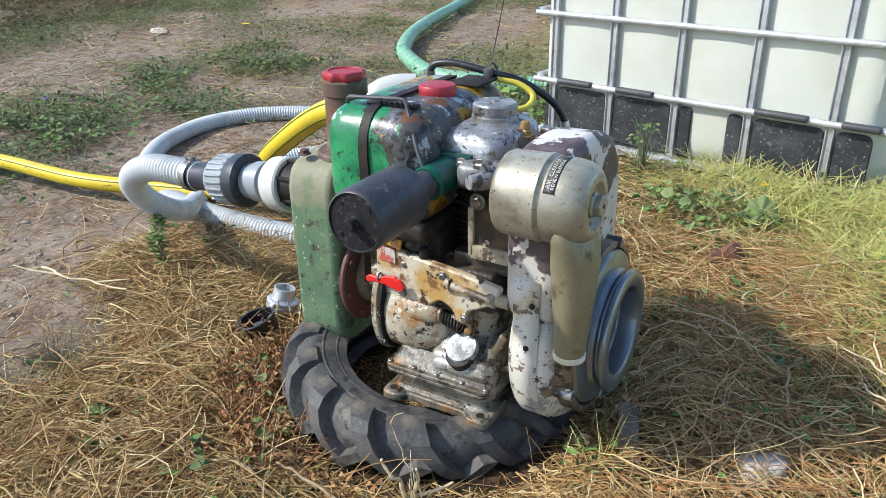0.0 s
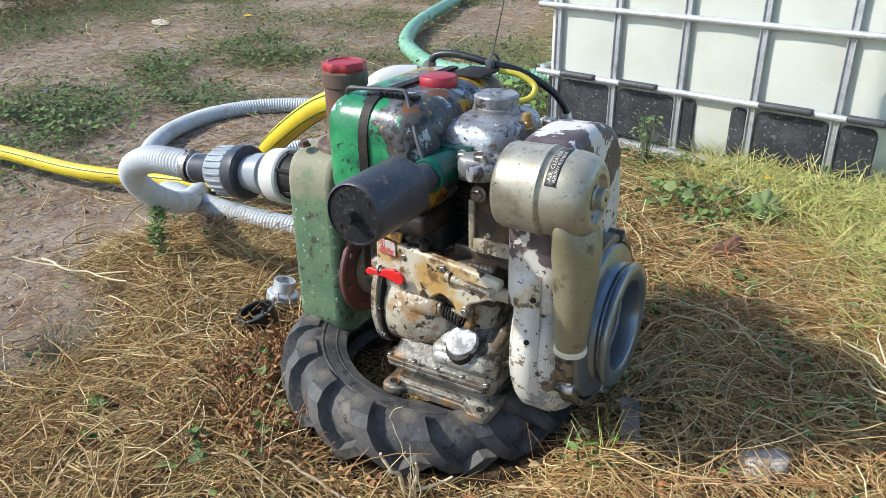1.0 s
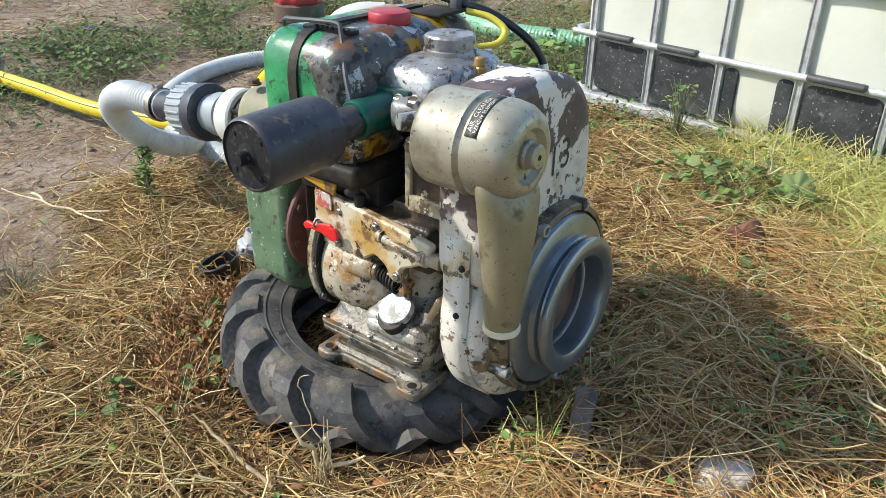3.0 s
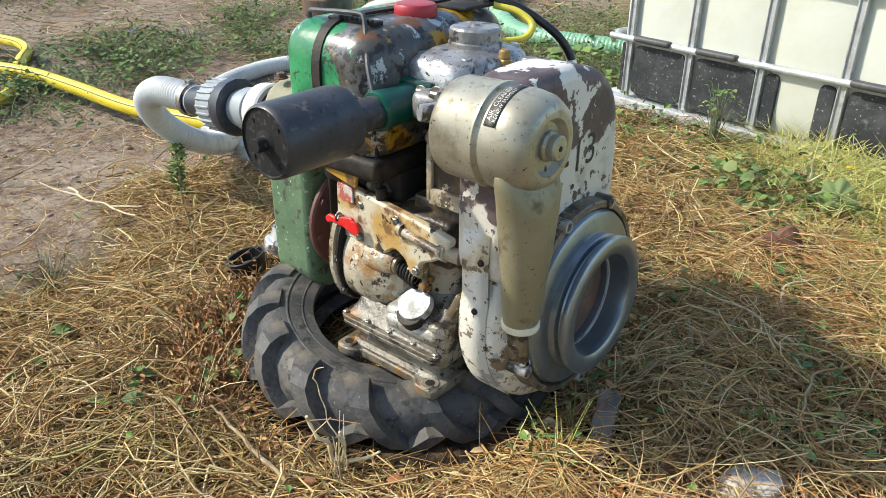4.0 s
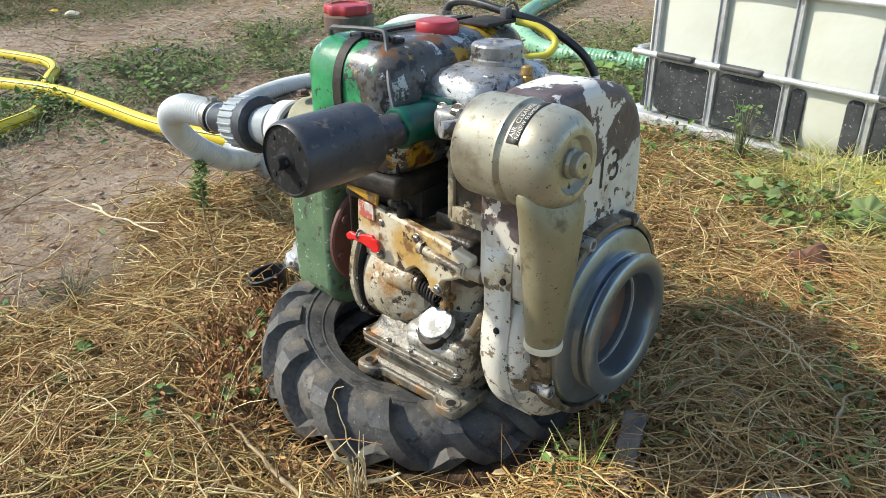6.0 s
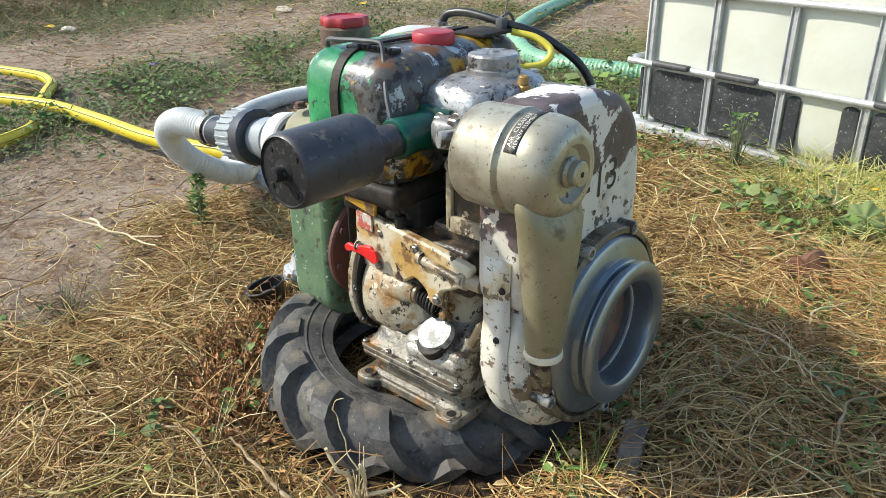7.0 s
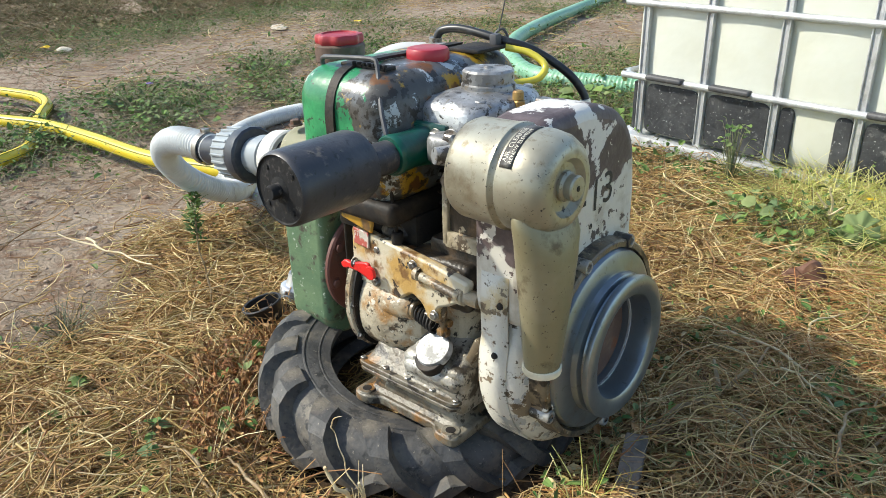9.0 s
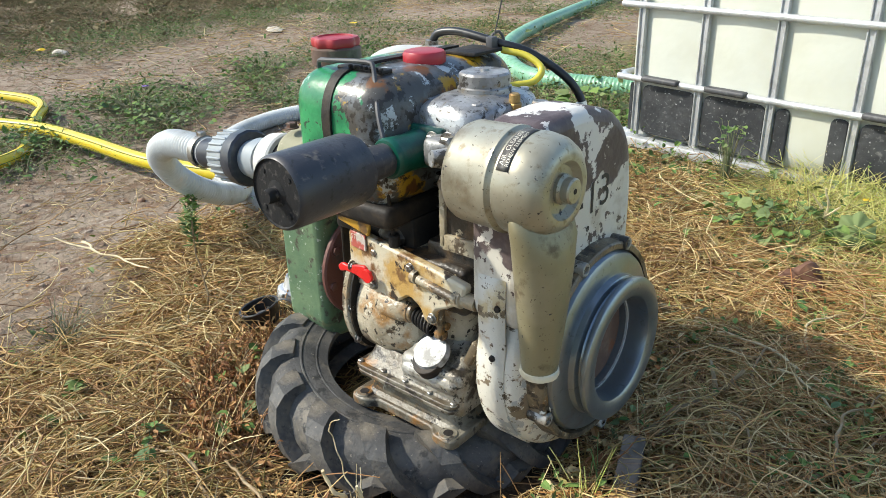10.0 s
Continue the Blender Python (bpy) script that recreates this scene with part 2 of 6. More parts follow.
PVC_GREY = material("pvc_grey", (0.27, 0.30, 0.32), 0.4, layers=[((0.26, 0.28, 0.30), 30, 0.5, 0.68, 4)])
PVC_WHITE = material("pvc_white", (0.54, 0.54, 0.51), 0.4, layers=[((0.50, 0.48, 0.42), 25, 0.52, 0.68, 4)])
NUT_BLUE = material("nut_dark_blue", (0.022, 0.027, 0.04), 0.42, layers=[((0.05, 0.055, 0.06), 40, 0.5, 0.7, 3)])
YELLOW_TUBE = material("fuel_tube", (0.62, 0.52, 0.06), 0.3)
HDPE = material("white_plastic", (0.56, 0.57, 0.50), 0.5, layers=[((0.51, 0.51, 0.42), 3, 0.45, 0.65, 4), ((0.40, 0.34, 0.20), 5, 0.64, 0.8, 5)], bump=[(5, 0.06), (40, 0.05)])
BLACK_PANEL = material("black_panel", (0.02, 0.022, 0.025), 0.7, layers=[((0.055, 0.057, 0.06), 9, 0.48, 0.68, 5), ((0.38, 0.38, 0.37), 110, 0.625, 0.66, 4), ((0.12, 0.12, 0.115), 40, 0.58, 0.68, 6)], bump=[(14, 0.3), (60, 0.2)])
GALV = material("galvanised", (0.50, 0.51, 0.515), 0.45, 0.35, layers=[((0.36, 0.365, 0.37), 24, 0.5, 0.65, 5), ((0.62, 0.62, 0.60), 40, 0.6, 0.68, 4)], bump=[(90, 0.15)])
CLIP_GREY = material("clip_dark", (0.055, 0.055, 0.06), 0.55, layers=[((0.12, 0.12, 0.12), 25, 0.55, 0.7, 4)])
WOOD_GREY = material("weathered_wood", (0.26, 0.205, 0.16), 0.8, layers=[((0.13, 0.11, 0.09), 30, 0.5, 0.65, 5)], bump=[(60, 0.5)])
STONE = material("limestone", (0.56, 0.50, 0.41), 0.85, layers=[((0.34, 0.28, 0.2), 14, 0.5, 0.65, 5)], bump=[(25, 0.6), (120, 0.3)])
STRAW = material("straw", (0.4, 0.3, 0.14), 0.65, island=[(0.109, 0.051, 0.020), (0.393, 0.217, 0.073), (0.654, 0.466, 0.196), (0.218, 0.101, 0.034), (0.502, 0.329, 0.127), (0.808, 0.668, 0.363), (0.152, 0.069, 0.026), (0.436, 0.265, 0.088), (0.305, 0.265, 0.083), (0.567, 0.403, 0.167)])
STRAW_GREEN = material("yellow_grass", (0.4, 0.38, 0.12), 0.6, spec=0.3, island=[(0.54, 0.53, 0.13), (0.76, 0.69, 0.25), (0.26, 0.34, 0.07), (0.84, 0.76, 0.36), (0.50, 0.56, 0.12), (0.34, 0.27, 0.09), (0.80, 0.73, 0.28)])
STRAW_PALE = material("pale_stalk", (0.62, 0.52, 0.32), 0.6, layers=[((0.45, 0.34, 0.18), 20, 0.5, 0.65, 4)], bump=[(120, 0.2)])
STALK_BROWN = material("brown_stalk", (0.27, 0.19, 0.10), 0.7, layers=[((0.40, 0.32, 0.2), 25, 0.5, 0.65, 4)], bump=[(120, 0.3)])
RUSSET = material("russet_weed", (0.25, 0.1, 0.04), 0.75, island=[(0.36, 0.15, 0.045), (0.20, 0.085, 0.035), (0.48, 0.26, 0.09), (0.15, 0.07, 0.03), (0.56, 0.38, 0.17)])
LEAF = material("weed_leaf", (0.06, 0.12, 0.035), 0.75, spec=0.25, island=[(0.07, 0.135, 0.035), (0.11, 0.185, 0.05), (0.16, 0.235, 0.055), (0.09, 0.14, 0.06), (0.20, 0.24, 0.09)])
LEAF_DARK = material("weed_leaf_dark", (0.04, 0.07, 0.03), 0.6, island=[(0.06, 0.09, 0.04), (0.10, 0.13, 0.06), (0.17, 0.17, 0.09), (0.20, 0.17, 0.11)])
LEAF_DEAD = material("dead_leaf", (0.13, 0.06, 0.035), 0.7, layers=[((0.22, 0.12, 0.06), 25, 0.5, 0.65, 4)], bump=[(60, 0.4)])
PETAL = material("yellow_petal", (0.75, 0.52, 0.02), 0.5)
PURPLE = material("purple_petal", (0.22, 0.14, 0.38), 0.5)


def ground_material():
    m = bpy.data.materials.new("field_soil")
    m.use_nodes = True
    n, ln = m.node_tree.nodes, m.node_tree.links
    b = n["Principled BSDF"]
    b.inputs["Roughness"].default_value = 0.95
    b.inputs["Specular IOR Level"].default_value = 0.2
    tc = n.new("ShaderNodeTexCoord")

    def noise_node(scale, detail=6):
        t = n.new("ShaderNodeTexNoise")
        t.inputs["Scale"].default_value, t.inputs["Detail"].default_value = scale, detail
        t.inputs["Roughness"].default_value = 0.65
        ln.new(tc.outputs["Object"], t.inputs["Vector"])
        return t

    def mixed(fac, a, c, lo, hi):
        mr = n.new("ShaderNodeMapRange")
        mr.inputs["From Min"].default_value, mr.inputs["From Max"].default_value = lo, hi
        ln.new(fac, mr.inputs["Value"])
        x = n.new("ShaderNodeMix")
        x.data_type = "RGBA"
        ln.new(mr.outputs[0], x.inputs["Factor"])
        for key, v in (("A", a), ("B", c)):
            if isinstance(v, tuple):
                x.inputs[key].default_value = rgb(v)
            else:
                ln.new(v, x.inputs[key])
        return x.outputs["Result"]

    soil = mixed(noise_node(1.6).outputs["Fac"], (0.250, 0.188, 0.132), (0.345, 0.275, 0.205), 0.38, 0.62)
    soil = mixed(noise_node(14).outputs["Fac"], soil, (0.19, 0.115, 0.072), 0.48, 0.64)
    soil = mixed(noise_node(55, 3).outputs["Fac"], soil, (0.47, 0.40, 0.33), 0.6, 0.7)
    # near-black tones put the shade between the stalks into the ground colour
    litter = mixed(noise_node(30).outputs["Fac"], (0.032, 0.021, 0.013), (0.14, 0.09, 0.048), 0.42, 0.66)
    # farther out the field is covered by dry grass
    far = n.new("ShaderNodeVectorMath")
    far.operation = "LENGTH"
    ln.new(tc.outputs["Object"], far.inputs[0])
    reach = n.new("ShaderNodeMath")
    reach.operation = "MULTIPLY_ADD"
    ln.new(noise_node(2.5).outputs["Fac"], reach.inputs[0])
    reach.inputs[1].default_value = 1.6
    ln.new(far.outputs["Value"], reach.inputs[2])
    dry = mixed(noise_node(24).outputs["Fac"], (0.15, 0.105, 0.05), (0.33, 0.26, 0.125), 0.4, 0.62)
    dry = mixed(noise_node(2.2).outputs["Fac"], dry, (0.27, 0.27, 0.10), 0.48, 0.66)
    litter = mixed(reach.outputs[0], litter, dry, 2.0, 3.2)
    sep = n.new("ShaderNodeSeparateXYZ")
    ln.new(tc.outputs["Object"], sep.inputs[0])
    wob = noise_node(3.5)
    # straw-littered ground lies on the side of greater x + 0.25 y
    e1 = n.new("ShaderNodeMath")
    e1.operation = "MULTIPLY_ADD"
    ln.new(sep.outputs["Y"], e1.inputs[0])
    e1.inputs[1].default_value = 0.22
    ln.new(sep.outputs["X"], e1.inputs[2])
    e2 = n.new("ShaderNodeMath")
    e2.operation = "MULTIPLY_ADD"
    ln.new(wob.outputs["Fac"], e2.inputs[0])
    e2.inputs[1].default_value = 0.8
    ln.new(e1.outputs[0], e2.inputs[2])
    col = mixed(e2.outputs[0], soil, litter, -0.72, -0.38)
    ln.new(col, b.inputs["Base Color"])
    bp = n.new("ShaderNodeBump")
    bp.inputs["Strength"].default_value, bp.inputs["Distance"].default_value = 1.0, 0.02
    ln.new(noise_node(38, 8).outputs["Fac"], bp.inputs["Height"])
    ln.new(bp.outputs[0], b.inputs["Normal"])
    return m


SOIL = ground_material()


# ---- mesh helpers ----
def part(name, bm, mat, parent=None, label="", smooth=True):
    me = bpy.data.meshes.new(name)
    bmesh.ops.recalc_face_normals(bm, faces=bm.faces)
    bm.to_mesh(me)
    bm.free()
    me.materials.append(mat)
    ob = new(name, me)
    if smooth:
        me.polygons.foreach_set("use_smooth", [True] * len(me.polygons))
        me.set_sharp_from_angle(angle=radians(38))
    if parent:
        ob.parent = parent
    if label:
        ob["label"] = label
    return ob


def empty(name, x=0, y=0, z=0):
    ob = new(name)
    ob.matrix_world = pose(x, y, z)
    return ob


def box(bm, c, s, bevel=0.0, seg=2, m=None):
    """A box of size s round c, with rounded edges, turned by m."""
    r = bmesh.ops.create_cube(bm, size=1.0, matrix=Matrix.Translation(c) @ (m or Matrix()) @ Matrix.Diagonal((*s, 1)))
    if bevel:
        es = list({e for v in r["verts"] for e in v.link_edges})
        bmesh.ops.bevel(bm, geom=es, offset=bevel, segments=seg, profile=0.5, affect="EDGES")
    return bm


AX = {"x": Matrix(((0, 0, 1, 0), (1, 0, 0, 0), (0, 1, 0, 0), (0, 0, 0, 1))),
      "y": Matrix(((1, 0, 0, 0), (0, 0, 1, 0), (0, -1, 0, 0), (0, 0, 0, 1))),
      "z": Matrix()}


def lathe(bm, profile, c=(0, 0, 0), axis="z", seg=40, m=None, squash=(1, 1)):
    """profile: rows of (along the axis, radius)."""
    t = Matrix.Translation(c) @ (m or AX[axis])
    rings = []
    for h, r in profile:
        if r < 1e-6:
            rings.append([bm.verts.new(t @ Vector((0, 0, h)))])
        else:
            rings.append([bm.verts.new(t @ Vector((r * squash[0] * math.cos(a), r * squash[1] * math.sin(a), h)))
                          for a in (2 * math.pi * i / seg for i in range(seg))])
    for a, b in zip(rings, rings[1:]):
        if len(a) == len(b) == 1:
            continue
        for i in range(seg):
            j = (i + 1) % seg
            vs = [a[i % len(a)], a[j % len(a)], b[j % len(b)], b[i % len(b)]]
            vs = list(dict.fromkeys(vs))
            if len(vs) > 2:
                bm.faces.new(vs)
    return bm


def rod(bm, c, r, length, axis="z", bev=0.002, seg=24, m=None):
    b = min(bev, r * 0.5, length * 0.4)
    return lathe(bm, [(0, 0), (0, r - b), (b, r), (length - b, r), (length, r - b), (length, 0)], c, axis, seg, m)


def hexbolt(bm, c, r=0.008, h=0.007, axis="y", m=None):
    rod(bm, c, r * 1.35, h * 0.25, axis, 0.0005, 16, m)
    lathe(bm, [(0, 0), (0, r), (h * 0.85, r), (h, r * 0.8), (h, 0)], c, axis, 6, m)
    return bm


def curve(pts, n):
    """Smooth points through the given ones."""
    p = [Vector(q) for q in pts]
    p = [2 * p[0] - p[1]] + p + [2 * p[-1] - p[-2]]
    out = []
    segs = len(p) - 3
    for k in range(n + 1):
        u = k / n * segs
        i = min(int(u), segs - 1)
        f = u - i
        a, b, c, d = p[i:i + 4]
        out.append(0.5 * ((2 * b) + (c - a) * f + (2 * a - 5 * b + 4 * c - d) * f * f + (3 * b - a - 3 * c + d) * f ** 3))
    return out


def tube(bm, pts, radius, n=40, seg=12, cap=True):
    """A tube along a smooth curve; radius: a number or a function of the way along (metres, share)."""
    c = curve(pts, n)
    up = Vector((0, 0, 1))
    d0 = (c[1] - c[0]).normalized()
    side = d0.cross(up)
    if side.length < 0.1:
        side = d0.cross(Vector((0, 1, 0)))
    side.normalize()
    rings, s = [], 0.0
    for i, q in enumerate(c):
        d = (c[min(i + 1, n)] - c[max(i - 1, 0)]).normalized()
        side = (side - d * side.dot(d)).normalized()
        nor = side.cross(d)
        if i:
            s += (q - c[i - 1]).length
        r = radius(s, i / n) if callable(radius) else radius
        rings.append([bm.verts.new(q + r * (math.cos(a) * side + math.sin(a) * nor)) for a in (2 * math.pi * k / seg for k in range(seg))])
    for a, b in zip(rings, rings[1:]):
        for k in range(seg):
            j = (k + 1) % seg
            bm.faces.new((a[k], a[j], b[j], b[k]))
    if cap:
        bm.faces.new(rings[0])
        bm.faces.new(rings[-1][::-1])
    return bm


def ribbed(r, pitch, depth):
    return lambda s, u: r + depth * math.sin(2 * math.pi * s / pitch)


def extrude(bm, outline, depth, m):
    """A closed outline in the plane of m's x and y, drawn out along its z."""
    a = [bm.verts.new(m @ Vector((x, y, 0))) for x, y in outline]
    b = [bm.verts.new(m @ Vector((x, y, depth))) for x, y in outline]
    k = len(a)
    bm.faces.new(a[::-1])
    bm.faces.new(b)
    for i in range(k):
        bm.faces.new((a[i], a[(i + 1) % k], b[(i + 1) % k], b[i]))
    return bm


def rounded(outline, r, seg=4):
    """An outline with its corners rounded."""
    out = []
    k = len(outline)
    for i in range(k):
        p, a, b = Vector(outline[i]), Vector(outline[i - 1]), Vector(outline[(i + 1) % k])
        d1, d2 = (a - p), (b - p)
        q = min(r, d1.length * 0.45, d2.length * 0.45)
        s, e = p + d1.normalized() * q, p + d2.normalized() * q
        for j in range(seg + 1):
            f = j / seg
            w = s * (1 - f) ** 2 + p * 2 * f * (1 - f) + e * f * f
            out.append((w.x, w.y))
    return out


def soften(ob, width=0.003, seg=2):
    md = ob.modifiers.new("bevel", "BEVEL")
    md.width, md.segments, md.limit_method, md.angle_limit = width, seg, "ANGLE", radians(35)
    return ob


B = bmesh.new


def ground_z(x, y):
    """Height of the ground: it falls away towards the track."""
    f = min(max((-0.25 - x) / 0.7, 0.0), 1.0)
    return -0.045 * f * f * (3 - 2 * f) + 0.012 * (noise.noise(Vector((x * 1.7, y * 1.7, 0))) + 0.5 * noise.noise(Vector((x * 5, y * 5, 3))))


# ---- ground ----
def make_ground():
    xs = sorted({round(v, 4) for v in [*np.linspace(-2.6, 1.6, 106), *np.linspace(-9, -2.6, 60), *np.linspace(1.6, 5, 20), -400, -120, -50, -25, -14, 9, 20, 60, 150, 400]})
    ys = sorted({round(v, 4) for v in [*np.linspace(-1.4, 2.4, 96), *np.linspace(2.4, 9, 55), *np.linspace(-4, -1.4, 14), 12, 18, 30, 60, 150, 400, -8, -20, -60, -400]})
    vs = [(x, y, ground_z(x, y) if abs(x) < 30 and abs(y) < 30 else -0.03) for y in ys for x in xs]
    w = len(xs)
    fs = [(j * w + i, j * w + i + 1, (j + 1) * w + i + 1, (j + 1) * w + i) for j in range(len(ys) - 1) for i in range(w - 1)]
    me = bpy.data.meshes.new("ground")
    me.from_pydata(vs, [], fs)
    me.polygons.foreach_set("use_smooth", [True] * len(fs))
    me.materials.append(SOIL)
    return tagged(new("ground", me), "reddish bare soil of a field track with straw litter", "ground", kind="structure")


make_ground()


# ---- tyre lying flat ----
def make_tyre():
    cx, cy = -0.115, 0.06
    ty = empty("tractor_tyre", cx, cy, 0)
    # cross-section: (radius, height), from the upper bead round the tread to the lower bead
    prof = [(0.172, 0.093), (0.166, 0.098), (0.167, 0.108), (0.178, 0.111), (0.20, 0.118), (0.225, 0.121), (0.247, 0.115), (0.262, 0.100), (0.270, 0.075),
            (0.270, 0.045), (0.262, 0.018), (0.245, 0.002), (0.22, -0.008), (0.19, -0.004), (0.168, 0.012), (0.163, 0.022), (0.170, 0.026)]
    inner = [(0.185, 0.030), (0.22, 0.012), (0.245, 0.03), (0.255, 0.06), (0.247, 0.09), (0.22, 0.108), (0.188, 0.098)]
    bm = B()
    seg = 96
    rows = prof + inner
    rings = [[bm.verts.new((r * math.cos(a), r * math.sin(a), h)) for a in (2 * math.pi * i / seg for i in range(seg))] for r, h in rows]
    for k in range(len(rings)):
        a, b = rings[k], rings[(k + 1) % len(rings)]
        for i in range(seg):
            j = (i + 1) % seg
            bm.faces.new((a[i], a[j], b[j], b[i]))
    for v in bm.verts:
        # sags under the engine's foot, towards +x and -y
        if v.co.z > 0.05:
            d = (v.co.x * 0.75 - v.co.y * 0.66) / 0.27
            v.co.z -= 0.012 * min(max((d + 0.1) / 0.8, 0.0), 1.0) + 0.006
    carcass = part("carcass", bm, TYRE, ty)
    bm = B()
    for h, r in ((0.1065, 0.186), (0.1135, 0.212)):
        ring = [(r * math.cos(a), r * math.sin(a), h - 0.012 * min(max(((r * math.cos(a) * 0.75 - r * math.sin(a) * 0.66) / 0.27 + 0.1) / 0.8, 0.0), 1.0)) for a in (2 * math.pi * i / 72 for i in range(73))]
        tube(bm, ring, 0.0022, 144, 6, False)
    part("sidewall_bead", bm, TYRE, ty)

    def lug(upper):
        """A slanting bar of tread that grows out of the shoulder and runs past the middle."""
        bm = B()
        shape = [(0.224, 0.116, 0.0035, 76), (0.238, 0.110, 0.012, 64), (0.249, 0.103, 0.019, 47), (0.260, 0.092, 0.022, 28), (0.267, 0.078, 0.0225, 14), (0.269, 0.064, 0.0235, 5), (0.270, 0.052, 0.0235, 0), (0.270, 0.040, 0.022, 0)]
        rows = []
        for i, (r0, h0, out, tilt) in enumerate(shape):
            u = i / (len(shape) - 1)
            lead = -0.11 + 0.38 * u ** 1.1
            trail = lead + 0.105 + 0.095 * max(0.0, 1 - u / 0.45)
            row = []
            for d, w in ((-0.012, 0.010), (out, 0.0)):
                r, h = r0 + d * math.cos(radians(tilt)), h0 + d * math.sin(radians(tilt))
                if not upper:
                    h = 0.104 - h
                for a in (lead - w, trail + w):
                    row.append(bm.verts.new((r * math.cos(a), r * math.sin(a), h)))
            rows.append(row)
        for a, b in zip(rows, rows[1:]):
            for p, q in ((0, 1), (1, 3), (3, 2), (2, 0)):
                bm.faces.new((a[p], a[q], b[q], b[p]))
        for r in (rows[0], rows[-1]):
            bm.faces.new((r[0], r[1], r[3], r[2]))
        me = bpy.data.meshes.new("tread_lug")
        bmesh.ops.recalc_face_normals(bm, faces=bm.faces)
        bm.to_mesh(me)
        bm.free()
        me.polygons.foreach_set("use_smooth", [True] * len(me.polygons))
        me.set_sharp_from_angle(angle=radians(24))
        me.materials.append(TYRE)
        return me

    up, low = lug(True), lug(False)
    for i in range(16):
        for me, off in ((up, 0.0), (low, 0.5)):
            ob = new("tread_lug", me)
            ob.parent = ty
            ob.rotation_euler = (0, 0, 2 * math.pi * (i + off) / 16)
    ty.rotation_euler = (radians(1.6), radians(5.4), 0)
    ty.location.z = -0.010
    return tagged(ty, "worn black agricultural tractor tyre lying flat on straw", "tyre")


make_tyre()

# ---- engine and pump set ----
engine = empty("engine_pump", 0, 0.07, 0.09)
tagged(engine, "old worn diesel engine water pump with flaking paint on a tyre", "engine pump")
EINV = Matrix.Translation((0, -0.07, -0.09))


def epart(name, bm, mat, parent=None, label="", smooth=True):
    """A part of the engine, given in world places."""
    if parent is None:
        bm.transform(EINV)
        return part(name, bm, mat, engine, label, smooth)
    bm.transform(EINV)
    return part(name, bm, mat, parent, label, smooth)


CY, CZ = 0.07, 0.228          # crank axis

# base and crankcase
b = B()
foot = rounded([(-0.106, -0.118), (-0.072, -0.118), (-0.060, -0.104), (0.055, -0.104), (0.068, -0.118), (0.106, -0.118), (0.108, 0.178), (-0.108, 0.178)], 0.014, 4)
extrude(b, foot, 0.016, Matrix.Translation((0, 0, 0.083)))
base = soften(epart("base_plate", b, SUMP), 0.003)
b = B()
rows = [(0.098, 0.094, -0.098), (0.104, 0.089, -0.090), (0.128, 0.086, -0.086), (0.136, 0.092, -0.094)]
rings = [[b.verts.new((x, y, z)) for x, y in rounded([(-w, f), (w, f), (w, 0.165), (-w, 0.165)], 0.016, 4)] for z, w, f in rows]
for p, q in zip(rings, rings[1:]):
    for i in range(len(p)):
        b.faces.new((p[i], p[(i + 1) % len(p)], q[(i + 1) % len(p)], q[i]))
epart("sump", b, SUMP)
for sx in (-0.088, 0.087):
    b = B()
    rod(b, (sx, -0.102, 0.097), 0.0150, 0.004, "z", 0.0015)
    epart("bolt_boss", b, SUMP, base)
    # black disc on the boss stands for the shade inside the hole
    b = B()
    rod(b, (sx, -0.102, 0.1006), 0.0075, 0.0010, "z", 0.0003)
    epart("bolt_hole", b, BLACK_OIL, base)
for z0, z1, w, f, mt in ((0.1355, 0.1425, 0.101, -0.107, SUMP), (0.1425, 0.1445, 0.099, -0.105, BLACK_OIL), (0.1445, 0.1520, 0.102, -0.108, SUMP)):
    b = B()
    extrude(b, rounded([(-w, f), (w, f), (w, 0.168), (-w, 0.168)], 0.018, 5), z1 - z0, Matrix.Translation((-0.001, 0, z0)))
    soften(epart("sump_flange", b, mt), 0.0015)
b = B()
rows = [(0.1515, 0.096, -0.099), (0.158, 0.092, -0.090), (0.178, 0.088, -0.074)]
rings = [[b.verts.new((x, y, z)) for x, y in rounded([(-w, f), (w, f), (w, 0.16), (-w, 0.16)], 0.016, 4)] for z, w, f in rows]
for p, q in zip(rings, rings[1:]):
    for i in range(len(p)):
        b.faces.new((p[i], p[(i + 1) % len(p)], q[(i + 1) % len(p)], q[i]))
epart("crankcase_skirt", b, SUMP)
b = B()
box(b, (-0.015, 0.06, 0.225), (0.19, 0.215, 0.17), 0.03, 4)
lathe(b, [(-0.125, 0.0), (-0.125, 0.085), (-0.118, 0.095), (-0.085, 0.098), (-0.05, 0.09), (0.02, 0.08)], (0, 0.05, 0.22), "x", 48)
lathe(b, [(-0.132, 0.06), (-0.132, 0.1), (-0.128, 0.106), (-0.120, 0.106), (-0.117, 0.098)], (0, 0.05, 0.22), "x", 48)
crankcase = epart("crankcase", b, CASTING)
b = B()
# swelling on the front of the crankcase, with the pump chamber for the fuel
lathe(b, [(-0.125, 0), (-0.122, 0.042), (-0.11, 0.052), (-0.06, 0.055), (-0.02, 0.045), (0.0, 0.03), (0.008, 0.0)], (0.0, -0.035, 0.225), "x", 32, squash=(1, 1.35))
epart("front_housing", b, CASTING, crankcase)
b = B()
box(b, (0.045, -0.045, 0.160), (0.12, 0.10, 0.075), 0.012, 3)
m = Matrix.Rotation(radians(35), 4, "X")
box(b, (0.045, -0.062, 0.188), (0.11, 0.085, 0.035), 0.012, 3, m)
epart("oil_filler_housing", b, OIL_ALU, crankcase, "oily bare aluminium housing")
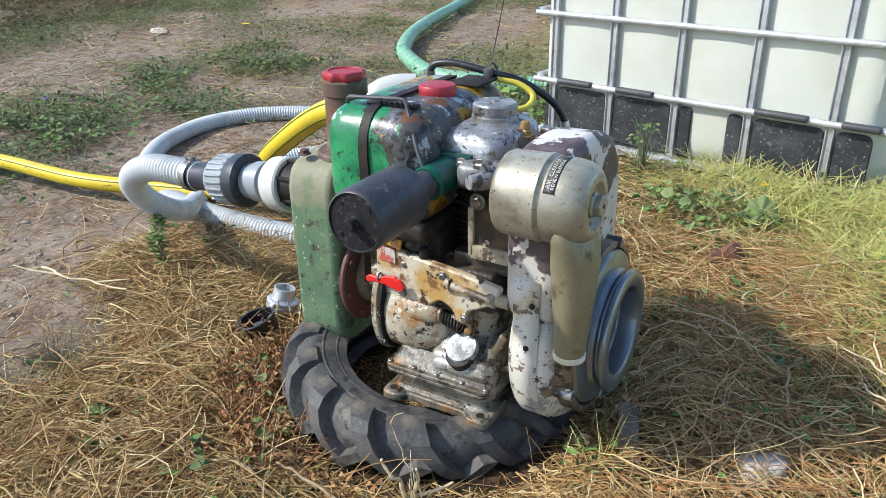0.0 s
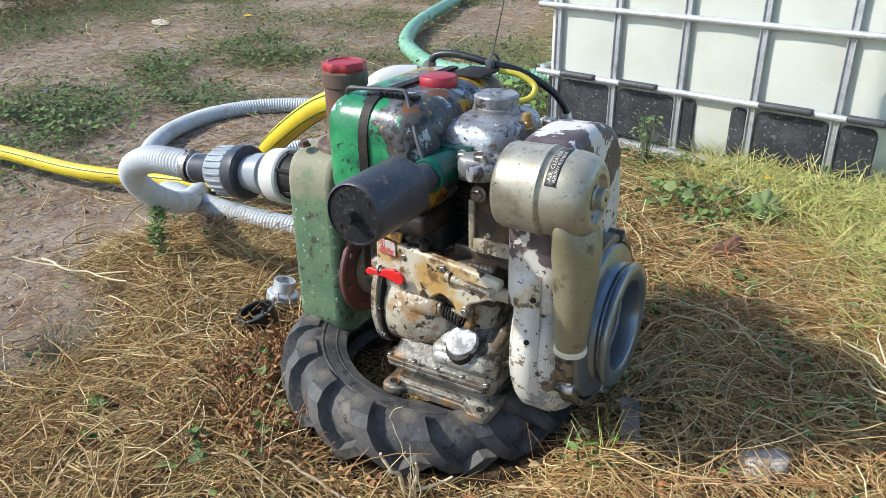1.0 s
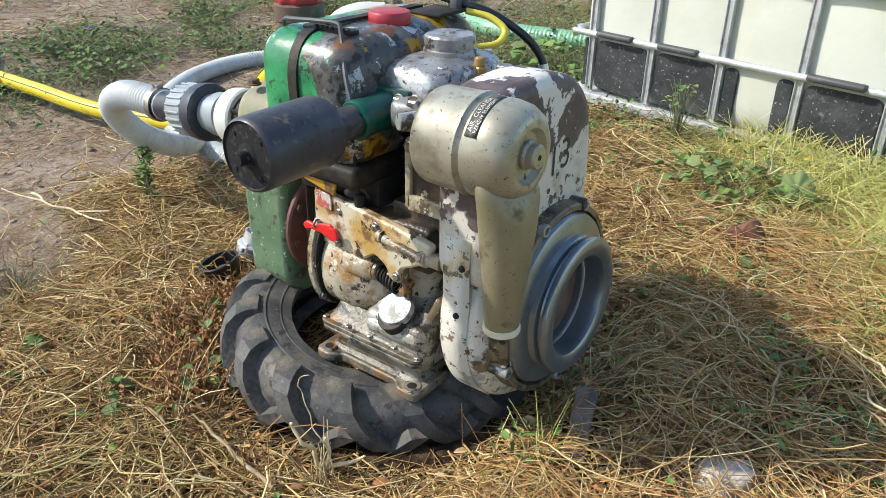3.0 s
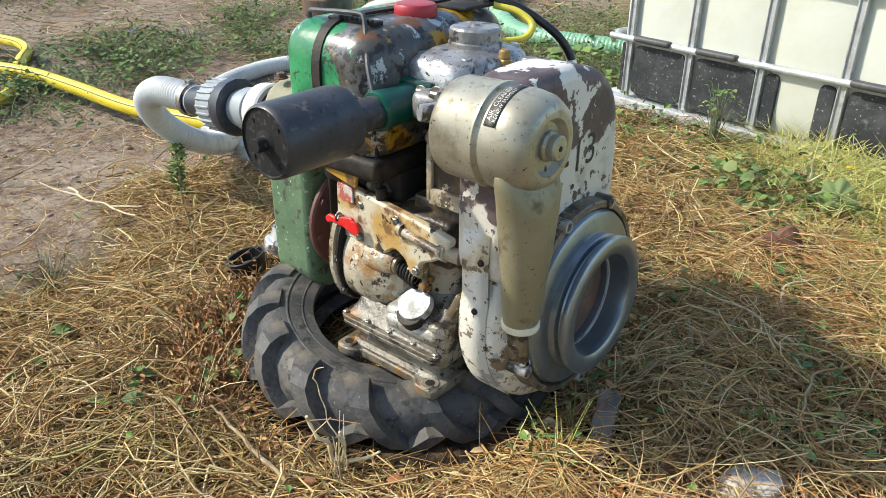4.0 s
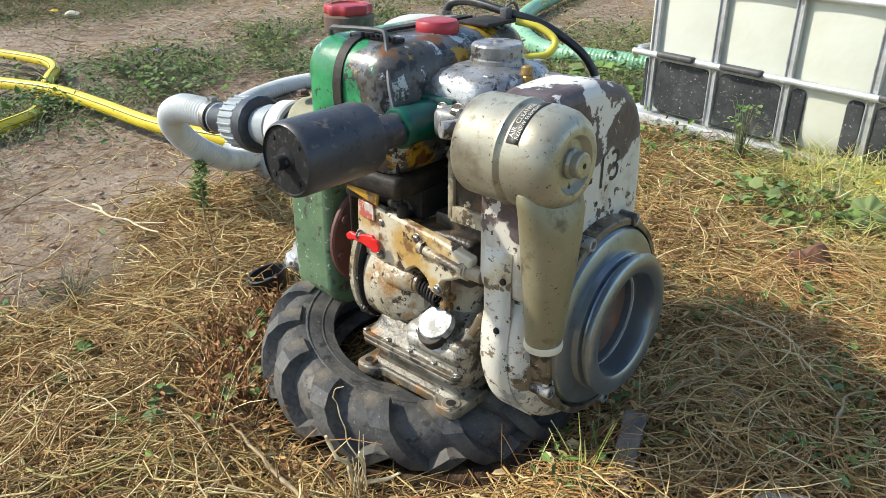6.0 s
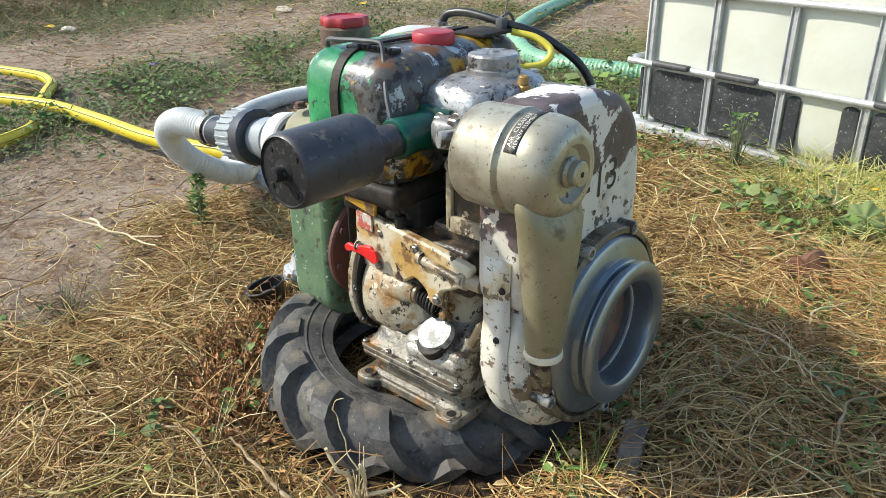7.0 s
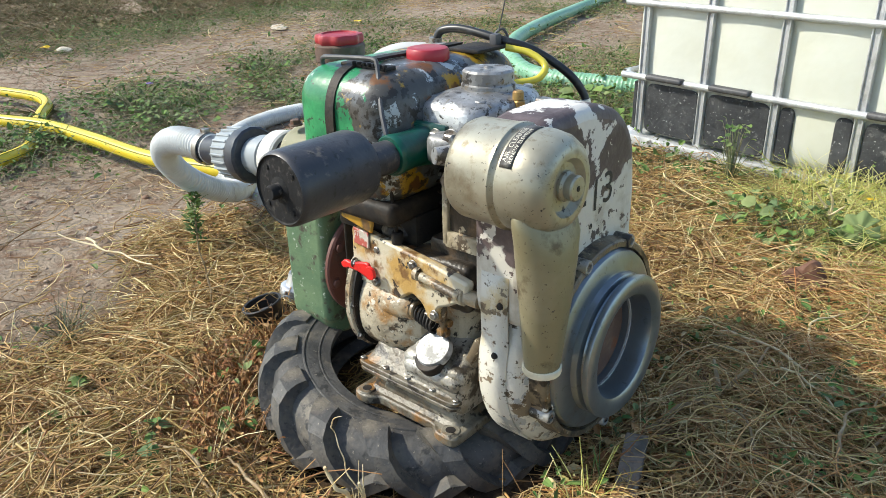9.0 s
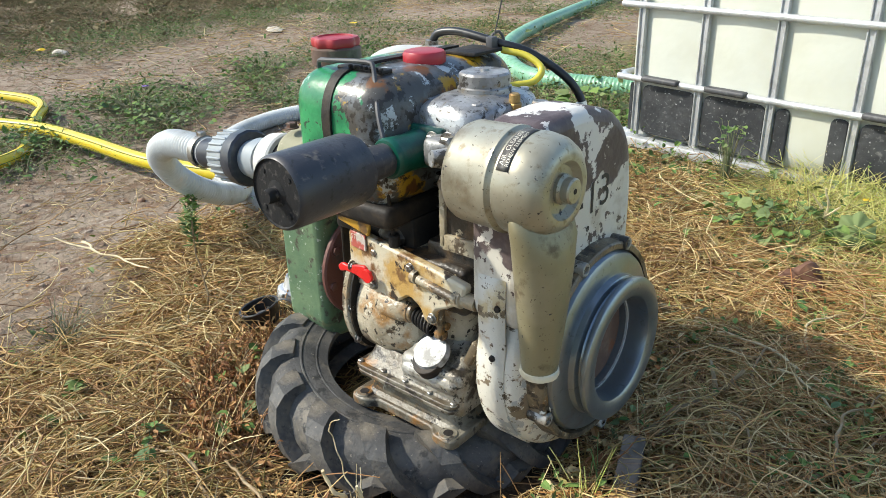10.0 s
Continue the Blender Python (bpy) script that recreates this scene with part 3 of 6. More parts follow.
m = Matrix.Translation((0.043, -0.0825, 0.2105)) @ Matrix.Rotation(radians(37), 4, "X")
b = B()
lathe(b, [(0, 0), (0, 0.0275), (0.006, 0.0285), (0.012, 0.026), (0.0128, 0.0)], (0, 0, 0), "z", 40, m @ Matrix.Translation((0, 0, -0.004)))
epart("oil_cap", b, ALU_CAP, None, "bright aluminium oil filler cap")
b = B()
rod(b, (0, 0, -0.02), 0.024, 0.02, "z", 0.001, 32, m)
epart("cap_neck", b, BLACK_OIL, crankcase)

# flange on the pump side of the crankcase
b = B()
rod(b, (-0.250, 0.06, 0.228), 0.098, 0.012, "x", 0.003, 48)
for i in range(8):
    a = i * math.pi / 4 + 0.2
    hexbolt(b, (-0.239, 0.06 + 0.084 * math.cos(a), 0.228 + 0.084 * math.sin(a)), 0.008, 0.007, "x")
epart("coupling_flange", b, FLANGE_RED, None, "rusty red oxide coupling flange")
b = B()
rod(b, (-0.24, 0.06, 0.228), 0.06, 0.12, "x", 0.004, 40)
epart("adaptor_drum", b, CASTING_DARK)

# small castings and screws on the front
b = B()
lathe(b, [(-0.075, 0.0), (-0.075, 0.018), (-0.06, 0.024), (-0.02, 0.022), (-0.008, 0.018), (-0.006, 0.0)], (0.0, -0.066, 0.256), "x", 24)
epart("plunger_boss", b, CASTING, crankcase)
b = B()
box(b, (0.118, -0.035, 0.178), (0.055, 0.05, 0.010), 0.003, 2, Matrix.Rotation(radians(-12), 4, "Y"))
epart("support_web", b, CASTING_DARK, crankcase)
b = B()
box(b, (0.098, -0.045, 0.215), (0.014, 0.045, 0.06), 0.005, 2, Matrix.Rotation(radians(24), 4, "Y"))
epart("rear_rib", b, CASTING_DARK, crankcase)
for sx in (-0.095, -0.045, 0.0, 0.05, 0.095):
    b = B()
    hexbolt(b, (sx, -0.0985, 0.1505), 0.0048, 0.005, "z")
    epart("sump_screw", b, STEEL, crankcase)

# control plate on the front, with the stop lever
m = Matrix.Rotation(radians(-6), 4, "Z") @ Matrix(((1, 0, 0, 0), (0, 0, -1, -0.084), (0, 1, 0, 0), (0, 0, 0, 1)))
b = B()
plate = rounded([(-0.128, 0.272), (-0.02, 0.270), (0.012, 0.292), (0.035, 0.282), (0.045, 0.262), (0.062, 0.262), (0.066, 0.288), (0.092, 0.30), (0.12, 0.318), (0.128, 0.345), (0.06, 0.352), (-0.02, 0.356), (-0.125, 0.362)], 0.008)
extrude(b, plate, -0.016, m)
control = soften(epart("control_plate", b, YELLOW_RUST, None, "ochre and cream control casting with flaking paint"), 0.004)
b = B()
tube(b, [(0.03, -0.092, 0.330), (0.075, -0.096, 0.326), (0.105, -0.098, 0.324)], 0.0065, 12, 12)
lathe(b, [(0, 0), (0, 0.010), (0.008, 0.010), (0.008, 0)], (0.018, -0.090, 0.331), "x", 16)
epart("governor_rod", b, CASTING, control)
b = B()
lathe(b, [(0, 0), (0, 0.012), (0.004, 0.014), (0.012, 0.014), (0.014, 0.011), (0.036, 0.011), (0.036, 0)], (0.096, -0.088, 0.322), "x", 24)
epart("pivot_boss", b, CASTING, control)
for c in ((-0.072, -0.074, 0.338), (-0.075, -0.078, 0.285), (0.052, -0.090, 0.275), (0.01, -0.086, 0.34)):
    b = B()
    hexbolt(b, c, 0.006, 0.006, "y", Matrix.Rotation(radians(90), 4, "X"))
    epart("plate_screw", b, STEEL, control)
b = B()
box(b, (-0.106, -0.0755, 0.349), (0.036, 0.003, 0.026), 0.0008, 1, Matrix.Rotation(radians(-6), 4, "Z"))
stop_plate = epart("stop_plate", b, PLATE_RED, control, "red and white stop sign plate")
b = B()
lev = rounded([(-0.162, 0.290), (-0.15, 0.300), (-0.135, 0.298), (-0.105, 0.308), (-0.086, 0.312), (-0.078, 0.300), (-0.088, 0.284), (-0.112, 0.288), (-0.14, 0.287), (-0.155, 0.281)], 0.006)
extrude(b, lev, 0.007, Matrix.Translation((0.002, -0.006, 0.032)) @ m @ Matrix.Scale(0.91, 4))
lever = soften(epart("stop_lever", b, RED_BRIGHT, None, "bright red stop lever"), 0.002)
b = B()
lathe(b, [(0, 0.0), (0, 0.010), (0.004, 0.011), (0.004, 0)], (-0.075, -0.094, 0.304), "y", 20)
epart("lever_hub", b, RED_BRIGHT, lever)
b = B()
lathe(b, [(-0.136, 0.02), (-0.136, 0.060), (-0.133, 0.063), (-0.124, 0.063), (-0.121, 0.058), (-0.121, 0.02)], (0.0, -0.032, 0.235), "x", 40, squash=(1, 1.5))
epart("cover_flange", b, CASTING, crankcase)
b = B()
lathe(b, [(-0.1195, 0.02), (-0.1195, 0.0605), (-0.1160, 0.0605), (-0.1160, 0.02)], (0.0, -0.032, 0.235), "x", 40, squash=(1, 1.5))
epart("gasket", b, BLACK_OIL, crankcase)
for dy, dz in ((-0.052, 0.07), (-0.06, 0.0), (-0.05, -0.06)):
    b = B()
    hexbolt(b, (-0.122, -0.032 + dy * 0.92, 0.235 + dz), 0.006, 0.006, "x")
    epart("cover_screw", b, STEEL, crankcase)

# spring linkage
b = B()
helix = [(0.0 + 0.034 * u, -0.068 + 0.011 * math.cos(u * 2 * math.pi * 6), 0.253 - 0.012 * u + 0.011 * math.sin(u * 2 * math.pi * 6)) for u in (i / 60 for i in range(61))]
tube(b, helix, 0.0024, 180, 6)
epart("spring", b, BLACK_OIL, control)
b = B()
rod(b, (-0.012, -0.068, 0.256), 0.015, 0.012, "x", 0.002, 16)
rod(b, (-0.012, -0.068, 0.255), 0.006, 0.075, "x", 0.001, 12)
box(b, (0.055, -0.075, 0.262), (0.008, 0.012, 0.052), 0.003)
box(b, (0.052, -0.072, 0.240), (0.018, 0.014, 0.012), 0.003)
epart("linkage", b, CASTING_DARK, control, "grease-stained linkage")

# cylinder with fins and head
for i in range(9):
    b = B()
    box(b, (0.02, 0.085, 0.335 + i * 0.0165), (0.165, 0.16, 0.0045), 0.0015, 1)
    epart("cooling_fin", b, BLACK_OIL)
b = B()
rod(b, (0.02, 0.075, 0.30), 0.07, 0.20, "z", 0.003, 32)
epart("cylinder_barrel", b, BLACK_OIL)
HEAD = material("sooty_aluminium", (0.22, 0.22, 0.215), 0.5, 0.3, layers=[((0.06, 0.055, 0.05), 40, 0.48, 0.6, 7), ((0.36, 0.36, 0.35), 50, 0.58, 0.64, 6)], bump=[(90, 0.3)])
b = B()
box(b, (0.02, 0.06, 0.503), (0.135, 0.185, 0.05), 0.006)
box(b, (0.05, -0.05, 0.51), (0.045, 0.05, 0.04), 0.01, 3)
epart("cylinder_head", b, HEAD)
for i in range(4):
    b = B()
    box(b, (0.02, 0.06, 0.485 + i * 0.012), (0.158, 0.208, 0.005), 0.002, 1)
    epart("head_fin", b, HEAD)
b = B()
cover = rounded([(-0.040, -0.012), (-0.015, -0.030), (0.062, -0.030), (0.083, -0.005), (0.084, 0.12), (0.05, 0.15), (-0.015, 0.15), (-0.040, 0.12)], 0.03, 5)
zs = [(0.527, 1.0), (0.548, 1.0), (0.556, 0.95), (0.562, 0.80), (0.565, 0.62), (0.567, 0.55)]
cx, cy = 0.018, 0.06
rings = [[b.verts.new((cx + (x - cx) * s, cy + (y - cy) * s, z)) for x, y in cover] for z, s in zs]
for p, q in zip(rings, rings[1:]):
    for i in range(len(cover)):
        j = (i + 1) % len(cover)
        b.faces.new((p[i], p[j], q[j], q[i]))
b.faces.new(rings[-1])
rocker = epart("rocker_cover", b, ALU, None, "bare cast aluminium rocker cover with flaked paint")
b = B()
lathe(b, [(0.56, 0.040), (0.572, 0.039), (0.574, 0.036), (0.578, 0.037), (0.590, 0.037), (0.593, 0.034), (0.5935, 0.0)], (0.021, 0.073, 0), "z", 40)
lathe(b, [(0.593, 0.0), (0.593, 0.007), (0.5965, 0.006), (0.597, 0)], (0.021, 0.073, 0), "z", 12)
epart("breather_cap", b, ALU, rocker)
for c in ((-0.018, 0.0, 0.555), (0.06, 0.005, 0.555), (0.05, 0.13, 0.555)):
    b = B()
    hexbolt(b, c, 0.008, 0.009, "z")
    epart("cover_bolt", b, ALU, rocker)
b = B()
hexbolt(b, (0.080, 0.064, 0.545), 0.011, 0.012, "z")
rod(b, (0.080, 0.064, 0.556), 0.008, 0.014, "z", 0.002, 12)
epart("oil_pipe_union", b, BRASS, None, "brass pipe union")
b = B()
hexbolt(b, (0.115, 0.075, 0.548), 0.013, 0.014, "z")
rod(b, (0.115, 0.075, 0.54), 0.02, 0.008, "z", 0.002, 20)
epart("head_nut", b, STEEL)
b = B()
mb = Matrix.Rotation(radians(90), 4, "X")
hexbolt(b, (0.066, -0.060, 0.524), 0.012, 0.012, "y", mb)
epart("head_bolt", b, STEEL)
b = B()
hexbolt(b, (0.060, -0.06, 0.47), 0.010, 0.012, "y", mb)
epart("head_bolt", b, STEEL)
b = B()
tube(b, [(0.075, -0.04, 0.507), (0.075, -0.07, 0.509), (0.064, -0.095, 0.512)], lambda s, u: 0.018 - 0.007 * u, 10, 14)
epart("intake_port", b, ALU)
# bracket by the cylinder; the near-black panel behind it stands for the shaded cavity
b = B()
box(b, (0.043, -0.05, 0.412), (0.010, 0.008, 0.085), 0.002)
box(b, (0.085, -0.05, 0.378), (0.085, 0.008, 0.024), 0.002)
epart("baffle_bracket", b, CASTING, None, "flaking cream edge of the cylinder baffle")
b = B()
box(b, (0.092, -0.046, 0.44), (0.092, 0.004, 0.12), 0.001, 1)
epart("baffle_panel", b, OILY_SHADE, None, "black baffle sheet in place of the shaded void before the fins")
b = B()
box(b, (0.07, 0.0, 0.355), (0.13, 0.09, 0.03), 0.006)
epart("cylinder_foot", b, OILY_SHADE)
b = B()
lathe(b, [(0, 0.0), (0, 0.032), (0.01, 0.034), (0.022, 0.026), (0.026, 0.012), (0.03, 0)], (-0.06, -0.03, 0.352), "z", 24)
epart("crankcase_plug", b, OILY_SHADE)
b = B()
box(b, (-0.02, 0.0, 0.312), (0.225, 0.13, 0.075), 0.01, 3)
epart("crankcase_top", b, OILY_SHADE, crankcase, "oily rust-stained crankcase top")
b = B()
tube(b, [(-0.035, -0.07, 0.35), (-0.035, -0.075, 0.41), (-0.03, -0.085, 0.47)], 0.0028, 12, 8)
rod(b, (-0.035, -0.07, 0.355), 0.009, 0.02, "z", 0.002, 12)
epart("fuel_pipe", b, BLACK_OIL)
b = B()
box(b, (-0.102, -0.084, 0.386), (0.066, 0.006, 0.026), 0.002, 1, Matrix.Rotation(radians(12), 4, "Y"))
epart("tank_bracket", b, OCHRE, None, "bright ochre sheet bracket under the tank")
b = B()
# upper tray is added to make the underside of the tank dark
box(b, (-0.114, 0.061, 0.405), (0.190, 0.314, 0.034), 0.010, 3)
box(b, (-0.10, 0.03, 0.37), (0.17, 0.16, 0.05), 0.006)
box(b, (-0.185, -0.03, 0.33), (0.006, 0.02, 0.14), 0.002, 1)
epart("tank_cradle", b, BLACK_OIL)

# flywheel housing, cowl, pulley
b = B()
lathe(b, [(0.135, 0.0), (0.135, 0.166), (0.139, 0.171), (0.190, 0.171), (0.200, 0.164), (0.206, 0.152), (0.208, 0.148), (0.208, 0.05), (0.205, 0.0)], (0, CY, CZ), "x", 72)
housing = epart("flywheel_housing", b, WHITE_WORN, None, "flywheel housing with flaking white paint")
b = B()
lathe(b, [(0.204, 0.150), (0.222, 0.1485), (0.231, 0.1485), (0.233, 0.146), (0.233, 0.1385), (0.212, 0.1375), (0.204, 0.1375)], (0, CY, CZ), "x", 72)
epart("housing_rim", b, CASTING_DARK, housing, "grimy rim of the flywheel housing")
for dy, dz in ((-0.056, 0.132), (0.056, 0.131), (-0.132, -0.056), (0.132, -0.02), (0.02, -0.146)):
    b = B()
    lathe(b, [(0.206, 0.0), (0.206, 0.010), (0.234, 0.010), (0.236, 0.009), (0.236, 0.0055), (0.229, 0.0055), (0.229, 0)], (0, CY + dy * 1.03, CZ + dz * 1.03), "x", 16)
    epart("housing_lug", b, OIL_ALU, housing)
b = B()
box(b, (0.218, -0.062, 0.182), (0.03, 0.02, 0.012), 0.003)
box(b, (0.214, -0.055, 0.21), (0.012, 0.012, 0.06), 0.003)
epart("housing_bracket", b, WHITE_WORN, housing)
b = B()
# plate bent round the housing
arc = [(CY - 0.1725 * math.cos(a), CZ + 0.1725 * math.sin(a)) for a in (radians(-52 + 6 * i) for i in range(12))]
arc += [(-0.100, 0.335), (-0.098, 0.375)]
for x0, x1 in ((0.143, 0.186),):
    vs = [[b.verts.new((x, y, z)) for y, z in arc] for x in (x0, x1)]
    for i in range(len(arc) - 1):
        b.faces.new((vs[0][i], vs[0][i + 1], vs[1][i + 1], vs[1][i]))
sheet = epart("cover_strip", b, WHITE_WORN, housing, "white painted sheet strip")
md = sheet.modifiers.new("thick", "SOLIDIFY")
md.thickness, md.offset = 0.003, 0
for c in ((0.167, -0.1015, 0.258), (0.176, -0.1025, 0.335)):
    b = B()
    lathe(b, [(0, 0), (0, 0.005), (0.003, 0.004), (0.004, 0)], c, "y", 10, Matrix.Rotation(radians(90), 4, "X"))
    epart("strip_screw", b, BLACK_OIL, housing)

b = B()
pul = [(0.212, 0.0), (0.212, 0.1345), (0.231, 0.1345), (0.238, 0.131), (0.242, 0.122), (0.2435, 0.108), (0.245, 0.104), (0.253, 0.1025), (0.2545, 0.1005),
       (0.256, 0.0955), (0.2585, 0.0945), (0.2605, 0.0965), (0.2615, 0.1010), (0.2635, 0.1045), (0.267, 0.1055), (0.271, 0.1045), (0.2735, 0.1005), (0.2745, 0.094), (0.2735, 0.083), (0.270, 0.0775),
       (0.262, 0.0755), (0.236, 0.0745), (0.236, 0.071), (0.226, 0.070), (0.222, 0.0)]
lathe(b, pul, (0, CY - 0.004, CZ + 0.004), "x", 96)
pulley = epart("belt_pulley", b, GREY_PULLEY, None, "grey steel belt pulley on the flywheel")
b = B()
lathe(b, [(0.2365, 0.0743), (0.2395, 0.0741), (0.2395, 0.0712), (0.2365, 0.0710)], (0, CY - 0.004, CZ + 0.004), "x", 72)
epart("pulley_rim", b, ALU_CAP, pulley, "bright turned edge")
b = B()
lathe(b, [(0.2225, 0.069), (0.2275, 0.068), (0.226, 0.05), (0.229, 0.022), (0.238, 0.02), (0.239, 0.0)], (0, CY - 0.004, CZ + 0.004), "x", 48)
epart("shaft_end", b, RUST_BROWN, pulley)

# air cowl above the housing
b = B()
out = [(-0.098, 0.30), (-0.098, 0.52), (-0.085, 0.554), (-0.05, 0.570), (0.05, 0.572), (0.125, 0.552), (0.168, 0.508), (0.182, 0.43), (0.180, 0.30)]
out = rounded(out, 0.03, 4)
M = Matrix(((0, 0, 1, 0), (1, 0, 0, 0), (0, 1, 0, 0), (0, 0, 0, 1)))
extrude(b, out, 0.085, Matrix.Translation((0.125, 0, 0)) @ M)
cowl = soften(epart("fan_cowl", b, COWL_PAINT, None, "brown fan cowl with chipped white paint"), 0.018, 4)
# air cleaner
AY, AZ = -0.086, 0.507
b = B()
lathe(b, [(0.120, 0.0), (0.120, 0.054), (0.124, 0.0605), (0.130, 0.063), (0.183, 0.064), (0.186, 0.0655), (0.191, 0.0655), (0.193, 0.0625), (0.197, 0.0605), (0.199, 0.0625), (0.226, 0.0630), (0.242, 0.0605),
          (0.253, 0.0545), (0.2585, 0.047), (0.2605, 0.040), (0.2600, 0.035), (0.254, 0.032), (0.251, 0.029), (0.251, 0.0)], (0, AY, AZ), "x", 64)
cleaner = epart("air_cleaner", b, CLEANER, None, "dull gold air cleaner drum with paint chips")
b = B()
rod(b, (0.246, AY + 0.004, AZ), 0.0185, 0.012, "x", 0.003, 28)
rod(b, (0.256, AY + 0.004, AZ), 0.0155, 0.013, "x", 0.002, 28)
cleaner_nut = epart("cleaner_nut", b, CLEANER, cleaner, "dull knurled knob")
b = B()
rod(b, (0.2685, AY + 0.004, AZ), 0.0035, 0.0012, "x", 0.0003, 10)
epart("knob_screw", b, BLACK_OIL, cleaner_nut)
b = B()
# label bent round the drum
vs = []
for x in (0.2020, 0.2185):
    vs.append([b.verts.new((x, AY - 0.0632 * math.cos(radians(a)), AZ + 0.0632 * math.sin(radians(a)))) for a in np.linspace(27, 96, 18)])
for i in range(17):
    b.faces.new((vs[0][i], vs[0][i + 1], vs[1][i + 1], vs[1][i]))
lab = epart("cleaner_label", b, LABEL_BLACK, cleaner, "black label with pale lettering")
md = lab.modifiers.new("thick", "SOLIDIFY")
md.thickness, md.offset = 0.0006, 1

# intake duct: flattened tube that narrows downwards
b = B()
rows = [(0.492, 0.010, 0.030, 0.222, -0.0865), (0.486, 0.016, 0.044, 0.224, -0.0865), (0.480, 0.0215, 0.0545, 0.2245, -0.0865), (0.477, 0.0230, 0.0568, 0.2255, -0.0865), (0.462, 0.0275, 0.0560, 0.2290, -0.087), (0.444, 0.0325, 0.0525, 0.2340, -0.0885), (0.42, 0.0345, 0.045, 0.2350, -0.090), (0.36, 0.0310, 0.036, 0.236, -0.091), (0.31, 0.0270, 0.029, 0.2355, -0.092), (0.262, 0.0225, 0.0235, 0.235, -0.092)]
rings = [[b.verts.new((x + rx * math.cos(a), y + ry * math.sin(a), z)) for a in (2 * math.pi * i / 32 for i in range(32))] for z, rx, ry, x, y in rows]
for p, q in zip(rings, rings[1:]):
    for i in range(32):
        j = (i + 1) % 32
        b.faces.new((p[i], p[j], q[j], q[i]))
b.faces.new(rings[0])
b.faces.new(rings[-1])
duct = epart("intake_duct", b, DUCT_OLIVE, cleaner, "olive tapered intake duct")
b = B()
lathe(b, [(0.258, 0.018), (0.258, 0.0245), (0.261, 0.0255), (0.267, 0.0250), (0.268, 0.0230)], (0.235, -0.092, 0), "z", 40)
epart("duct_rim", b, CREAM, cleaner, "cream rubber rim")

# muffler
b = B()
MX, MZ = -0.006, 0.505
lathe(b, [(-0.289, 0.0425), (-0.286, 0.0455), (-0.28, 0.0465), (-0.176, 0.0470), (-0.166, 0.044), (-0.162, 0.03), (-0.162, 0.0)], (MX, 0, MZ), "y", 56, AX["y"])
muffler = epart("muffler", b, MUFFLER_BLACK, None, "black steel exhaust muffler")
b = B()
lathe(b, [(-0.2885, 0.0), (-0.2865, 0.041), (-0.2885, 0.0425), (-0.288, 0.0435)], (MX, 0, MZ), "y", 48, AX["y"])
endcap = epart("end_plate", b, MUFFLER_END, muffler)
b = B()
lathe(b, [(-0.303, 0.0), (-0.303, 0.0075), (-0.300, 0.009), (-0.290, 0.009), (-0.288, 0.016), (-0.285, 0.017)], (MX, 0, MZ), "y", 20, AX["y"])
for i in range(4):
    a = radians(40 + 90 * i)
    lathe(b, [(-0.2885, 0.0), (-0.2885, 0.003), (-0.286, 0.004)], (MX + 0.032 * math.cos(a), 0, MZ + 0.032 * math.sin(a)), "y", 8, AX["y"])
epart("end_bolt", b, MUFFLER_END, muffler)
b = B()
lathe(b, [(-0.166, 0.0), (-0.166, 0.023), (-0.09, 0.022), (-0.09, 0.0)], (MX + 0.003, 0, MZ - 0.002), "y", 32, AX["y"])
epart("muffler_neck", b, MUFFLER_BLACK, muffler)
b = B()
lathe(b, [(-0.112, 0.0), (-0.112, 0.0255), (-0.108, 0.0280), (-0.102, 0.0275), (-0.075, 0.0255), (-0.055, 0.0265), (-0.04, 0.029), (-0.04, 0.0)], (MX + 0.005, 0, MZ - 0.001), "y", 36, AX["y"])
box(b, (MX + 0.006, -0.040, MZ + 0.003), (0.080, 0.012, 0.056), 0.004)
exhaust = epart("exhaust_flange", b, PIPE_GREEN, None, "dark green exhaust pipe flange")
b = B()
hexbolt(b, (0.026, -0.047, 0.520), 0.009, 0.009, "y", mb)
epart("flange_bolt", b, STEEL, exhaust)
b = B()
hexbolt(b, (-0.036, -0.047, 0.505), 0.009, 0.009, "y", mb)
epart("flange_bolt", b, STEEL, exhaust)

# fuel tank
b = B()
box(b, (-0.116, 0.061, 0.505), (0.200, 0.325, 0.192), 0.050, 7)
tank = epart("fuel_tank", b, TANK_PAINT, None, "fuel tank with green end and peeling grey and yellow paint")
b = B()
path = [(-0.128, -0.1035, 0.43), (-0.128, -0.1035, 0.50), (-0.128, -0.1035, 0.548), (-0.128, -0.090, 0.583), (-0.127, -0.064, 0.601), (-0.125, -0.02, 0.605), (-0.122, 0.05, 0.605), (-0.12, 0.17, 0.604)]
cs = curve(path, 40)
vs = [[b.verts.new((p.x + 0.006 + s * 0.0085, p.y, p.z)) for p in cs] for s in (-1, 1)]
for i in range(40):
    b.faces.new((vs[0][i], vs[0][i + 1], vs[1][i + 1], vs[1][i]))
strap = epart("tank_strap", b, BLACK_OIL, tank, "dark steel tank strap", False)
md = strap.modifiers.new("thick", "SOLIDIFY")
md.thickness, md.offset = 0.004, 0
b = B()
tube(b, [(-0.178, -0.055, 0.580), (-0.180, -0.06, 0.600), (-0.172, -0.064, 0.610), (-0.147, -0.068, 0.613), (-0.10, -0.066, 0.616), (-0.072, -0.063, 0.616), (-0.064, -0.064, 0.611), (-0.056, -0.070, 0.595), (-0.030, -0.093, 0.556), (-0.013, -0.103, 0.529), (-0.008, -0.105, 0.515)], 0.0034, 60, 8)
epart("wire_handle", b, CLIP_GREY, tank)
b = B()
